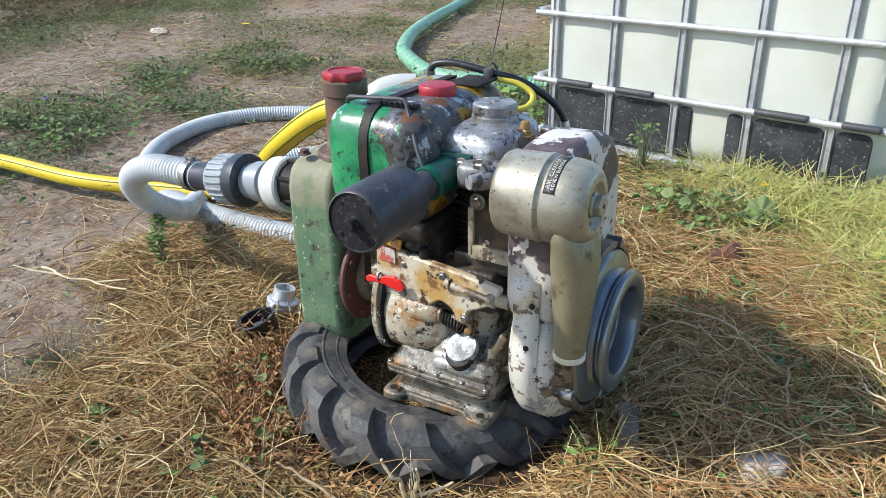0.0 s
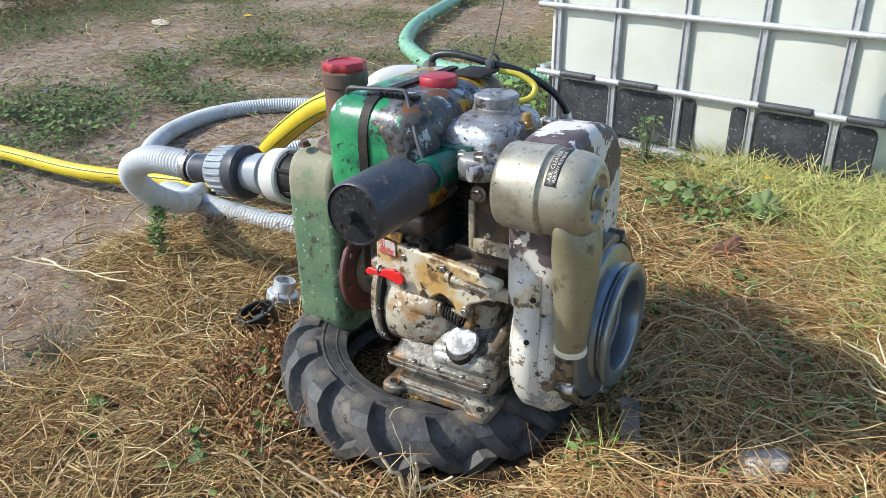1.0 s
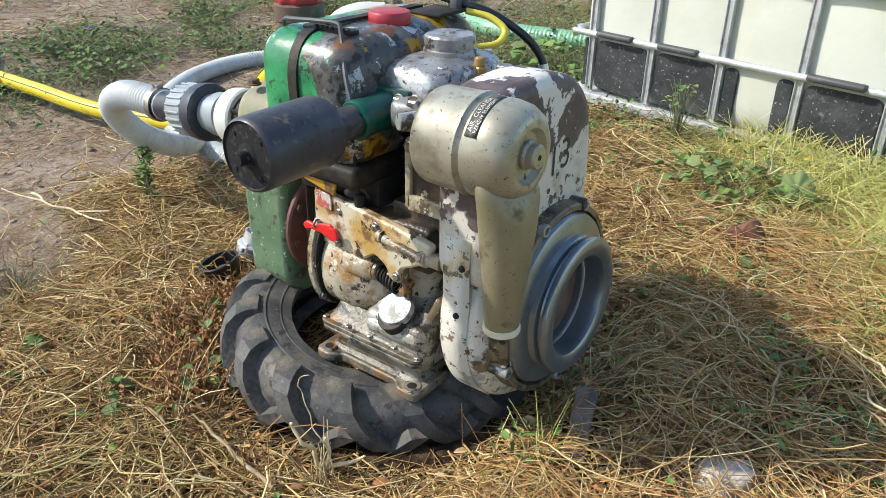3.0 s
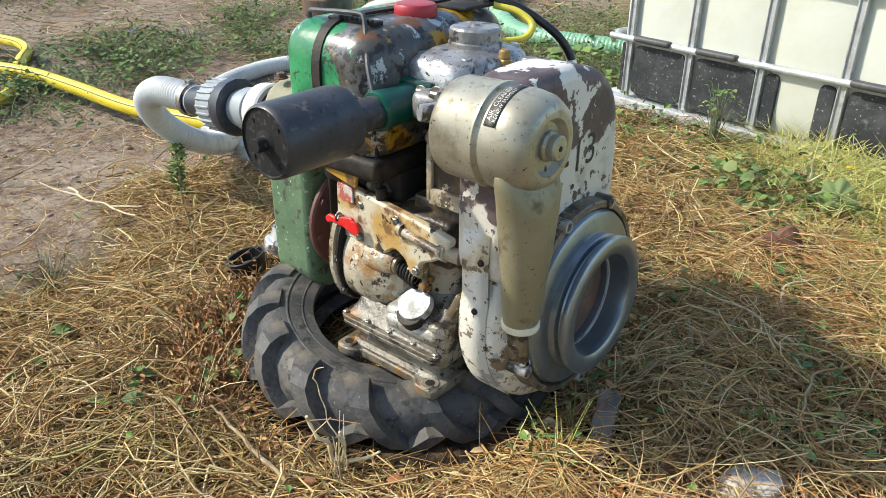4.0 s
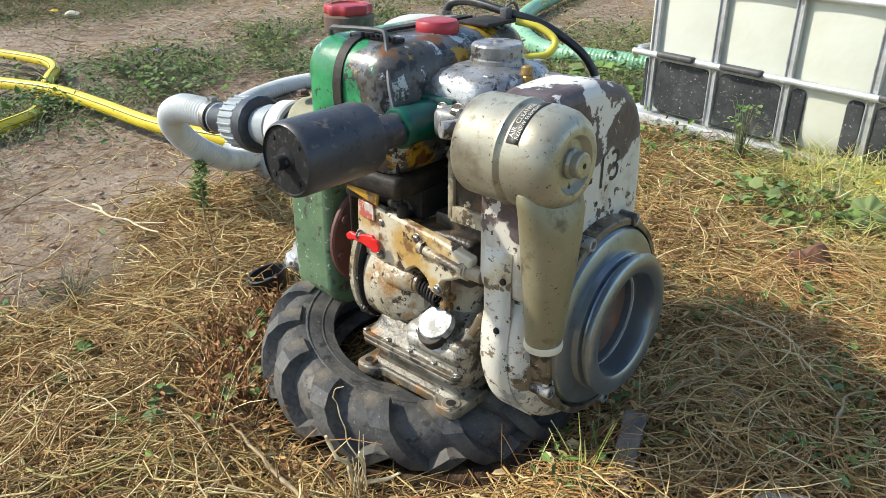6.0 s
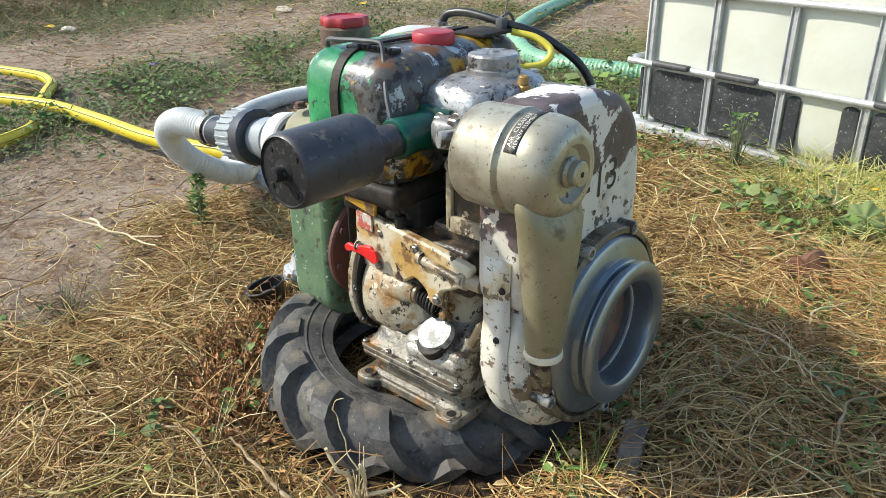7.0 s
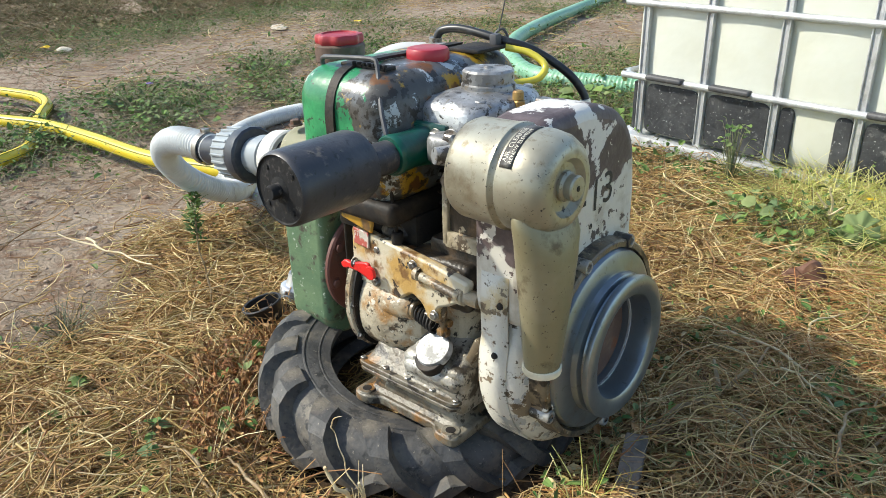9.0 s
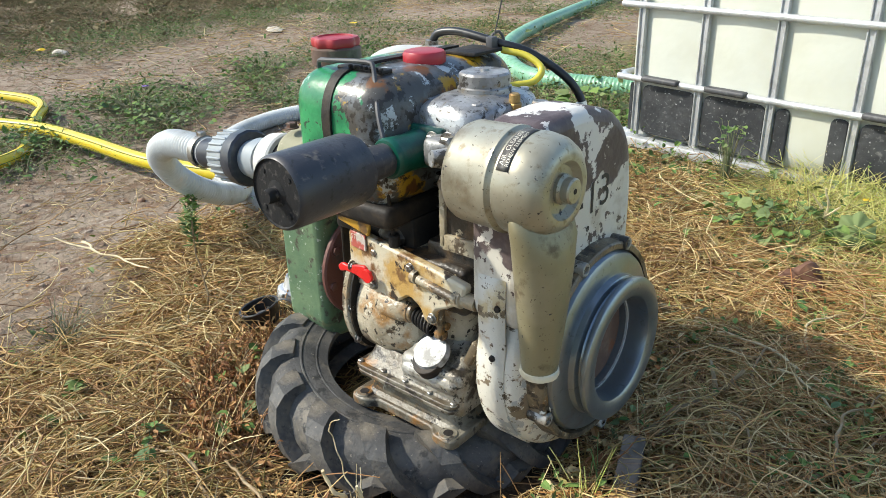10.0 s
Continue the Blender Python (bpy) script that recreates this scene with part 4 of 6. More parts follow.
lathe(b, [(0.585, 0.020), (0.594, 0.022), (0.595, 0.030), (0.599, 0.032), (0.611, 0.032), (0.615, 0.0295), (0.616, 0.026), (0.6145, 0.0)], (-0.080, 0.058, 0), "z", 40)
epart("fuel_cap", b, RED, tank, "worn red plastic fuel cap")
for i in range(7):
    b = B()
    box(b, (-0.115 + 0.010 * i, -0.058, 0.6065), (0.005, 0.006, 0.005), 0.001, 1)
    epart("bracket_tooth", b, BLACK_OIL, tank)
b = B()
box(b, (-0.10, -0.046, 0.602), (0.09, 0.022, 0.006), 0.002)
epart("strap_bracket", b, BLACK_OIL, tank)
b = B()
box(b, (-0.06, 0.15, 0.604), (0.06, 0.07, 0.006), 0.002)
epart("strap_bracket", b, BLACK_OIL, tank)
b = B()
box(b, (-0.046, 0.178, 0.612), (0.014, 0.016, 0.022), 0.003)
epart("strap_clip", b, CLIP_GREY, tank)

# hoses and pipes on the engine
b = B()
tube(b, [(-0.168, 0.176, 0.594), (-0.166, 0.178, 0.610), (-0.154, 0.181, 0.621), (-0.115, 0.185, 0.624), (-0.046, 0.192, 0.612), (0.0, 0.215, 0.597), (0.045, 0.245, 0.562), (0.066, 0.262, 0.528), (0.074, 0.262, 0.500)], 0.0067, 70, 12)
epart("rubber_hose", b, BLACK_RUBBER, None, "black rubber fuel hose")
b = B()
tube(b, [(-0.170, 0.175, 0.583), (-0.168, 0.176, 0.608)], 0.011, 6, 12)
epart("hose_stub", b, STEEL)
b = B()
tube(b, [(0.069, 0.262, 0.520), (0.075, 0.262, 0.494), (0.088, 0.240, 0.470), (0.110, 0.205, 0.460), (0.135, 0.175, 0.455)], 0.0085, 20, 12)
epart("injector_pipe", b, BRIGHT_METAL, None, "bright metal pipe end behind the cowl")
b = B()
tube(b, [(-0.046, 0.183, 0.608), (-0.052, 0.186, 0.622), (-0.045, 0.196, 0.628), (-0.040, 0.202, 0.612), (-0.046, 0.190, 0.600)], 0.0022, 24, 6)
tube(b, [(-0.048, 0.188, 0.624), (-0.040, 0.190, 0.66), (-0.030, 0.192, 0.71), (-0.022, 0.19, 0.75)], 0.0011, 12, 5)
epart("cable_tie", b, CLIP_GREY, None, "thin cable tie with a long upright tail")
b = B()
tube(b, [(-0.035, 0.19, 0.602), (0.0, 0.205, 0.594), (0.028, 0.207, 0.577), (0.028, 0.187, 0.560), (0.005, 0.155, 0.556)], 0.0055, 40, 10)
epart("fuel_line", b, YELLOW_TUBE, None, "thin translucent yellow fuel line")

# pump
b = B()
po = rounded([(-0.03, 0.12), (-0.03, 0.42), (-0.015, 0.455), (0.03, 0.47), (0.14, 0.47), (0.19, 0.42), (0.19, 0.12), (0.15, 0.09), (0.005, 0.088)], 0.03, 5)
extrude(b, po, 0.105, Matrix.Translation((-0.362, 0, 0)) @ M)
pump = soften(epart("pump_casing", b, PUMP_PAINT, None, "mottled green cast pump casing"), 0.014, 4)
b = B()
lathe(b, [(0.463, 0.06), (0.470, 0.06), (0.474, 0.056), (0.474, 0.042), (0.490, 0.040), (0.575, 0.038), (0.578, 0.041), (0.602, 0.041), (0.605, 0.037), (0.606, 0)], (-0.280, 0.064, 0), "z", 40)
neck = epart("priming_neck", b, RUST_BROWN, None, "rusty brown priming pipe")
b = B()
prof = [(0.605, 0.0), (0.605, 0.0365), (0.608, 0.038), (0.616, 0.038), (0.6195, 0.036), (0.6205, 0.029), (0.618, 0.028), (0.618, 0.0)]
lathe(b, prof, (-0.280, 0.064, 0), "z", 48)
for v in b.verts:
    # eight shallow lobes
    a = math.atan2(v.co.y - 0.064, v.co.x + 0.280)
    k = 1 + 0.055 * math.cos(8 * a)
    if math.hypot(v.co.y - 0.064, v.co.x + 0.280) > 0.03:
        v.co.x, v.co.y = -0.280 + (v.co.x + 0.280) * k, 0.064 + (v.co.y - 0.064) * k
epart("priming_cap", b, RED, neck, "faded red lobed screw cap")
for c in ((-0.335, 0.0, 0.472), (-0.225, 0.1, 0.474)):
    b = B()
    hexbolt(b, c, 0.009, 0.010, "z")
    epart("neck_bolt", b, RUST_BROWN, neck)
# suction side: flange, union, spigot along -x
UY, UZ = 0.055, 0.386
mu = Matrix.Translation((-0.362, UY, UZ)) @ Matrix.Rotation(radians(-5.5), 4, "Y") @ Matrix.Rotation(radians(-90), 4, "Y")
b = B()
lathe(b, [(0.0, 0.0), (0.0, 0.044), (0.03, 0.042), (0.07, 0.046), (0.07, 0)], (0, 0, 0), "z", 40, mu)
inlet = epart("suction_inlet", b, BLACK_OIL)
for i in range(6):
    a = i * math.pi / 3
    b = B()
    box(b, mu @ Vector((0.045 * math.cos(a), 0.045 * math.sin(a), 0.035)), (0.06, 0.007, 0.007), 0.001, 1)
    epart("inlet_rib", b, BLACK_OIL, inlet)
b = B()
lathe(b, [(0.062, 0.03), (0.062, 0.053), (0.066, 0.056), (0.102, 0.054), (0.106, 0.051), (0.106, 0.03)], (0, 0, 0), "z", 48, mu)
fl = epart("suction_flange", b, PVC_WHITE, inlet, "white pipe flange ring with worn print")
b = B()
lathe(b, [(0.104, 0.0), (0.104, 0.036), (0.125, 0.036), (0.126, 0.042), (0.152, 0.042), (0.153, 0.037), (0.18, 0.037), (0.18, 0.0)], (0, 0, 0), "z", 40, mu)
epart("pipe_adaptor", b, PVC_GREY, inlet, "grey plastic pipe adaptor")
b = B()
lathe(b, [(0.27, 0.036), (0.285, 0.033), (0.30, 0.031), (0.36, 0.030), (0.36, 0)], (0, 0, 0), "z", 40, mu)
epart("hose_tail", b, NUT_BLUE, inlet, "dark blue plastic hose tail")
b = B()
lathe(b, [(0.176, 0.034), (0.176, 0.052), (0.180, 0.0565), (0.204, 0.0565), (0.212, 0.053), (0.212, 0.036)], (0, 0, 0), "z", 16, mu)
epart("union_collar", b, NUT_BLUE, inlet, "dark blue octagonal union collar")
b = B()
lathe(b, [(0.212, 0.03), (0.212, 0.0515), (0.262, 0.0485), (0.272, 0.043), (0.276, 0.032)], (0, 0, 0), "z", 48, mu)
nut = epart("union_nut", b, PVC_GREY, inlet, "grey plastic union nut")
for i in range(22):
    a = 2 * math.pi * i / 22
    b = B()
    box(b, mu @ Vector((0.0505 * math.cos(a), 0.0505 * math.sin(a), 0.237)), (0.046, 0.005, 0.005), 0.001, 1, Matrix.Rotation(radians(-5.5), 4, "Y") @ Matrix.Rotation(a, 4, "X"))
    epart("grip_rib", b, PVC_GREY, nut)
b = B()
tube(b, [(-0.28, 0.15, 0.45), (-0.28, 0.15, 0.51), (-0.272, 0.155, 0.546), (-0.248, 0.175, 0.560), (-0.215, 0.20, 0.560)], 0.033, 18, 24)
elbow = epart("discharge_elbow", b, PVC_WHITE, None, "white plastic discharge elbow")
b = B()
tube(b, [(-0.22, 0.197, 0.560), (-0.175, 0.23, 0.560)], 0.029, 4, 24)
epart("elbow_sleeve", b, NUT_BLUE, elbow)


# ---- lettering ----
def letters(text, size):
    """The built-in font as a flat mesh in x and y, starting at the origin."""
    cu = bpy.data.curves.new("letters", "FONT")
    cu.body, cu.size, cu.resolution_u = text, size, 3
    ob = bpy.data.objects.new("letters", cu)
    scene.collection.objects.link(ob)
    bpy.context.view_layer.update()
    me = bpy.data.meshes.new_from_object(ob.evaluated_get(bpy.context.evaluated_depsgraph_get()))
    bpy.data.objects.remove(ob)
    bm = bmesh.new()
    bm.from_mesh(me)
    return bm


def wrap_text(text, size, x, a0, name):
    """Lettering that runs upwards round the cleaner's drum."""
    bm = letters(text, size)
    bmesh.ops.triangulate(bm, faces=bm.faces)
    for v in bm.verts:
        a = radians(a0) + v.co.x / 0.063
        v.co = Vector((x - v.co.y, AY - 0.0642 * math.cos(a), AZ + 0.0642 * math.sin(a)))
    epart(name, bm, LETTER, cleaner, "", False)


wrap_text("AIR  CLEANER", 0.0085, 0.2098, 33, "lettering")
wrap_text("RENEW ELEMENT", 0.0070, 0.2168, 32, "lettering")
for txt, sz, y, z in (("1", 0.064, 0.046, 0.424), ("3", 0.064, 0.079, 0.428), (".", 0.07, 0.046, 0.400), ("-", 0.08, 0.016, 0.424)):
    bm = letters(txt, sz)
    for v in bm.verts:
        v.co = Vector((0.2107, y + v.co.x, z + v.co.y))
    epart("stencilled_number", bm, INK, cowl, "black stencilled number", False)
bm = letters("STOP", 0.011)
bm.transform(Matrix.Translation((-0.121, -0.0765, 0.351)) @ Matrix.Rotation(radians(-6), 4, "Z") @ Matrix.Rotation(radians(90), 4, "X"))
epart("lettering", bm, LETTER, control, "", False)


# ---- hoses on the ground ----
def make_hose(name, pts, r, n, mat, label, rib=None, seg=16, stripes=0):
    root = empty(name, *pts[0])
    inv = Matrix.Translation([-v for v in pts[0]])
    b = B()
    tube(b, pts, ribbed(r, *rib) if rib else r, n, seg)
    b.transform(inv)
    part("tube", b, mat, root)
    if stripes:
        cs = curve(pts, n // 2)
        for k in range(stripes):
            a = 2 * math.pi * (k + 0.3) / stripes
            line = []
            side = Vector((0, 0, 1))
            for i, q in enumerate(cs):
                d = (cs[min(i + 1, len(cs) - 1)] - cs[max(i - 1, 0)]).normalized()
                side = (side - d * side.dot(d)).normalized()
                line.append(q + r * 0.985 * (math.cos(a) * side + math.sin(a) * side.cross(d)))
            b = B()
            tube(b, line, 0.0022, len(line) - 1, 5)
            b.transform(inv)
            part("stripe", b, STRIPE, root)
    return tagged(root, label, "hose")


suction = make_hose("suction_hose", [(-0.690, 0.056, 0.354), (-0.77, 0.062, 0.352), (-0.87, 0.075, 0.34), (-0.96, 0.095, 0.305), (-1.025, 0.13, 0.255), (-1.06, 0.18, 0.198), (-1.09, 0.25, 0.142), (-1.15, 0.36, 0.08), (-1.25, 0.48, 0.03), (-1.36, 0.63, 0.0), (-1.44, 0.80, -0.01), (-1.46, 0.97, -0.01), (-1.38, 1.13, -0.01), (-1.2, 1.3, -0.005), (-0.8, 1.45, 0.0)],
                    0.031, 980, HOSE_WHITE, "white ribbed plastic suction hose clamped to the pump", (0.0115, 0.0016), 20)
b = B()
lathe(b, [(-0.008, 0.033), (-0.008, 0.0355), (0.008, 0.0355), (0.008, 0.033)], (-0.712, 0.056, 0.353), "x", 32)
box(b, (-0.712, 0.056, 0.391), (0.018, 0.014, 0.01), 0.002)
b.transform(Matrix.Translation((0.690, -0.056, -0.354)))
part("hose_clamp", b, STEEL, suction)
make_hose("coiled_hose", [(-0.45, 0.58, 0.0), (-0.9, 0.53, -0.01), (-1.25, 0.54, -0.01), (-1.58, 0.62, -0.01), (-1.82, 0.78, -0.01), (-2.0, 1.03, -0.01), (-2.06, 1.32, -0.01), (-1.95, 1.56, -0.01), (-1.70, 1.70, -0.01), (-1.3, 1.80, -0.01), (-0.8, 1.85, 0.0)], 0.034, 1500, HOSE_WHITE, "white ribbed plastic hose lying on the soil", (0.0125, 0.0016), 16)
make_hose("delivery_hose", [(-3.4, 0.22, 0.02), (-2.9, 0.40, 0.02), (-2.6, 0.485, 0.02), (-2.23, 0.50, 0.02), (-1.83, 0.51, 0.015), (-1.5, 0.59, 0.012), (-1.25, 0.63, 0.03), (-1.02, 0.55, 0.14), (-0.80, 0.40, 0.295), (-0.58, 0.335, 0.435), (-0.44, 0.31, 0.475), (-0.28, 0.26, 0.46)], 0.027, 120, HOSE_YELLOW, "yellow flat-laid delivery hose with dark stripes", None, 16, 5)
make_hose("yellow_hose_loop", [(-4.6, 0.25, 0.03), (-4.0, 0.52, 0.03), (-3.55, 0.66, 0.02), (-3.25, 0.71, 0.02), (-3.04, 0.67, 0.02), (-2.90, 0.58, 0.01), (-2.76, 0.49, -0.01), (-2.60, 0.41, -0.02), (-2.44, 0.32, -0.01), (-2.33, 0.20, 0.0), (-2.26, 0.0, -0.005), (-2.25, -0.25, -0.01)], 0.024, 120, HOSE_YELLOW, "yellow garden hose curled among weeds", None, 16, 5)
make_hose("green_hose", [(-3.3, 6.6, 0.02), (-3.05, 5.6, 0.02), (-2.60, 4.05, 0.02), (-2.25, 3.25, 0.02), (-1.95, 2.85, 0.02), (-1.55, 2.52, 0.02), (-1.12, 2.52, 0.02), (-0.8, 2.6, 0.02)], 0.047, 420, HOSE_GREEN, "pale green ribbed water hose on the ground", (0.02, 0.0018), 14)


# ---- plastic tank in a steel cage ----
def make_cage_tank():
    """Built along its own front: x runs along the bars, y goes in from them."""
    root = empty("cage_tank", -0.552, 1.685, 0.0)

    def p(name, bm, mat, parent=None, label=""):
        return part(name, bm, mat, parent or root, label)

    pitch, low, step = 0.252, 0.261, 0.245
    bars = [0.010, 0.252, 0.504, 0.756, 1.008]
    x0, x1, y0, y1 = -0.055, 1.155, 0.016, 1.03
    mx, my = (x0 + x1) / 2, (y0 + y1) / 2

    def bulge(u, z):
        """The full bottle swells out between the bars and rails."""
        a = abs(math.sin(math.pi * (u - 0.004) / pitch)) ** 0.45
        c = 0.75 + 0.25 * abs(math.sin(math.pi * (z - low) / step)) ** 0.35 if z > low else 1.0
        return 0.013 * a * c

    corner = rounded([(x0, y0), (x1, y0), (x1, y1), (x0, y1)], 0.085, 8)
    ring0 = []
    for k, (x, y) in enumerate(corner):
        xn, yn = corner[(k + 1) % len(corner)]
        n = max(1, int(math.hypot(xn - x, yn - y) / 0.021))
        ring0 += [(x + (xn - x) * q / n, y + (yn - y) * q / n) for q in range(n)]
    b = B()
    zs = [(0.055, 0.93), (0.068, 0.965), (0.10, 0.987), (0.14, 0.994)] + [(0.17 + 0.0204 * k, 0.996) for k in range(40)] + [(1.0, 0.97), (1.02, 0.92)]
    rings = []
    for z, sc in zs:
        row = []
        for x, y in ring0:
            d = bulge(x, z) if y < my else bulge(y, z)
            ox = -1.0 if x < x0 + 0.02 else (1.0 if x > x1 - 0.02 else 0.0)
            oy = -1.0 if y < y0 + 0.012 else (1.0 if y > y1 - 0.02 else 0.0)
            row.append(b.verts.new((mx + (x - mx) * sc + ox * d, my + (y - my) * sc + oy * d, z)))
        rings.append(row)
    for q, r in zip(rings, rings[1:]):
        for k in range(len(q)):
            m = (k + 1) % len(q)
            b.faces.new((q[k], q[m], r[m], r[k]))
    b.faces.new(rings[0])
    b.faces.new(rings[-1])
    p("bottle", b, HDPE, None, "white plastic bottle")

    def upright(x, y, along):
        b = B()
        if along:
            box(b, (x, y, 0.545), (0.026, 0.010, 0.97), 0.003)
            for e in (-0.0105, 0.0105):
                box(b, (x + e, y - 0.007, 0.545), (0.005, 0.008, 0.96), 0.0015, 1)
        else:
            box(b, (x, y, 0.545), (0.010, 0.026, 0.97), 0.003)
        p("upright", b, GALV)

    for x in bars:
        upright(x, 0.002, True)
    for y in (0.13, 0.38, 0.63, 0.88):
        upright(x0 - 0.020, y, False)
    for k in range(4):
        b = B()
        rail = rounded([(x0 - 0.034, y1 + 0.02), (x0 - 0.034, -0.011), (x1 + 0.034, -0.011), (x1 + 0.034, y1 + 0.02)], 0.10, 9)
        rail += [rail[0]]
        tube(b, [(x, y, low + step * k) for x, y in rail], 0.0110, len(rail) * 2, 10)
        p("rail", b, GALV)
    b = B()
    for y in (-0.012, y1 + 0.02):
        box(b, (mx, y, 0.040), (x1 - x0 + 0.06, 0.035, 0.036), 0.005)
    for x in (x0 - 0.01, x1 + 0.01):
        box(b, (x, my, 0.040), (0.05, y1 - y0 - 0.04, 0.034), 0.005)
    p("pallet_frame", b, GALV)
    b = B()
    box(b, (mx, 0.050, 0.049), (x1 - x0, 0.085, 0.008), 0.002)
    p("pallet_deck", b, GALV)
    for x in (x0 + 0.06, mx, x1 - 0.06):
        b = B()
        box(b, (x, 0.10, 0.005), (0.12, 0.12, 0.06), 0.01)
        p("pallet_foot", b, PVC_GREY)
    # black lower panels, rounded like the bottle that they cover
    for xa, xb in ((-0.025, -0.006), (0.028, 0.236), (0.270, 0.488), (0.520, 0.566), (0.688, 0.740), (0.772, 0.992), (1.024, 1.13)):
        b = B()
        r = min(0.03, (xb - xa) * 0.45)
        oc = rounded([(xa, 0.072), (xb, 0.072), (xb, 0.242), (xa, 0.242)], r, 5)
        extrude(b, oc, 0.010, Matrix(((1, 0, 0, 0), (0, 0, 1, -0.001), (0, 1, 0, 0), (0, 0, 0, 1))))
        soften(p("black_panel", b, BLACK_PANEL, None, "black stained lower bottle panel"), 0.006, 3)
    for xa, xb in ((0.040, 0.185), (0.285, 0.430), (0.780, 0.945), (1.04, 1.15)):
        b = B()
        box(b, ((xa + xb) / 2, -0.019, low + 0.006), (xb - xa, 0.030, 0.020), 0.008, 3)
        p("rail_sleeve", b, CLIP_GREY)
    root.rotation_euler = (0, radians(0.3), radians(-10.3))
    return tagged(root, "white plastic water tank in a galvanised steel cage", "water tank")


make_cage_tank()


# ---- straw, grass and weeds ----
rng = np.random.default_rng(7)


def quick_mesh(name, verts, faces, mat, smooth=False):
    me = bpy.data.meshes.new(name)
    k = faces.shape[1]
    me.vertices.add(len(verts))
    me.vertices.foreach_set("co", verts.astype(np.float32).ravel())
    me.loops.add(faces.size)
    me.loops.foreach_set("vertex_index", faces.astype(np.int32).ravel())
    me.polygons.add(len(faces))
    me.polygons.foreach_set("loop_start", np.arange(0, faces.size, k, dtype=np.int32))
    if smooth:
        me.polygons.foreach_set("use_smooth", np.ones(len(faces), dtype=bool))
    me.update()
    me.validate()
    me.materials.append(mat)
    return me


def heights(xy):
    return np.array([ground_z(x, y) for x, y in xy])


def patch(x, y, scale=1.0, seed=0.0):
    return noise.noise(Vector((x * scale, y * scale, seed)))


def stalk_mesh(name, lines, radius, mat, flat=1.0):
    """Three-sided stalks along lines (count, points, 3), thinning towards the end."""
    n, k, _ = lines.shape
    d = np.gradient(lines, axis=1)
    d /= np.linalg.norm(d, axis=2, keepdims=True) + 1e-9
    ref = np.zeros_like(d)
    ref[..., 2] = 1.0
    ref[np.abs(d[..., 2]) > 0.9] = (1.0, 0, 0)
    s = np.cross(d, ref)
    s /= np.linalg.norm(s, axis=2, keepdims=True) + 1e-9
    u = np.cross(s, d)
    taper = np.linspace(1.0, 0.55, k)[None, :, None]
    r = radius[:, None, None] * taper
    vs = np.stack([lines + r * (math.cos(a) * s + flat * math.sin(a) * u) for a in (0.0, 2.094, 4.189)], axis=2)
    idx = np.arange(n * k * 3).reshape(n, k, 3)
    fs = []
    for i in range(k - 1):
        for e in range(3):
            f = (e + 1) % 3
            fs.append(np.stack([idx[:, i, e], idx[:, i, f], idx[:, i + 1, f], idx[:, i + 1, e]], axis=1))
    return quick_mesh(name, vs.reshape(-1, 3), np.concatenate(fs), mat)


def free_spot(x, y):
    # the litter stops at the tyre, and a hand before its sunk side
    r = 0.318 + (0.05 if x > 0.0 and y < 0.0 else 0.0)
    if (x + 0.115) ** 2 + (y - 0.06) ** 2 < r ** 2:
        return False
    if (x + 0.555) ** 2 + (y - 0.045) ** 2 < 0.065 ** 2 or (x + 0.58) ** 2 + (y - 0.143) ** 2 < 0.055 ** 2:
        return False
    # bare round the half-buried stone, the wooden offcut and the dead leaf
    for px, py, pr in ((0.518, 0.075, 0.055), (0.305, 0.04, 0.06), (0.305, 0.79, 0.045)):
        if (x - px) ** 2 + (y - py) ** 2 < pr ** 2:
            return False
    return not (y > 1.70 - 0.182 * (x + 0.552) and x > -0.58 - 0.18 * (1.7 - y))


def scatter(n, x0, x1, y0, y1, keep):
    """Random spots in a rectangle, thinned by the share that keep(x, y) gives."""
    out = []
    while len(out) < n:
        xs, ys, us = rng.uniform(x0, x1, 4000), rng.uniform(y0, y1, 4000), rng.uniform(0, 1, 4000)
        out += [(x, y) for x, y, u in zip(xs, ys, us) if u < keep(x, y)]
    return np.array(out[:n])


def straw_share(x, y):
    if not free_spot(x, y):
        return 0.0
    e = x + 0.22 * y + 0.35 * patch(x, y, 2.2, 1.0) + 0.15 * patch(x, y, 7.0, 2.0)
    f = min(max((e + 1.12) / 0.32, 0.0), 1.0)
    near = min(max((1.9 - y) / 1.2, 0.35), 1.0)
    return max(f * near * (0.72 + 0.5 * patch(x, y, 6.0, 5.0)), 0.018)


def lying(xy, length, lift, bend, k=4):
    n = len(xy)
    z = heights(xy)
    a = rng.uniform(0, 2 * math.pi, n)
    t = np.linspace(-0.5, 0.5, k)[None, :]
    turn = rng.normal(0, bend, n)[:, None]
    ang = a[:, None] + turn * t
    px = xy[:, 0, None] + length[:, None] * t * np.cos(ang)
    py = xy[:, 1, None] + length[:, None] * t * np.sin(ang)
    tilt = rng.normal(0, 0.22, n)[:, None]
    arch = rng.uniform(-0.05, 0.18, n)[:, None]
    pz = z[:, None] + lift[:, None] + length[:, None] * (tilt * t + arch * (0.25 - t ** 2) * 2)
    # the layer thins out towards the tyre
    away = np.hypot(px + 0.115, py - 0.06)
    pz = z[:, None] + (pz - z[:, None]) * np.clip((away - 0.30) / 0.16, 0.12, 1.0)
    pz = np.maximum(pz, z[:, None] + 0.001)
    return np.stack([px, py, pz], axis=2)


LITTER = material("dry_bits", (0.2, 0.15, 0.1), 0.8, island=[(0.12, 0.085, 0.055), (0.26, 0.20, 0.14), (0.42, 0.35, 0.25), (0.17, 0.12, 0.08), (0.33, 0.25, 0.17)])


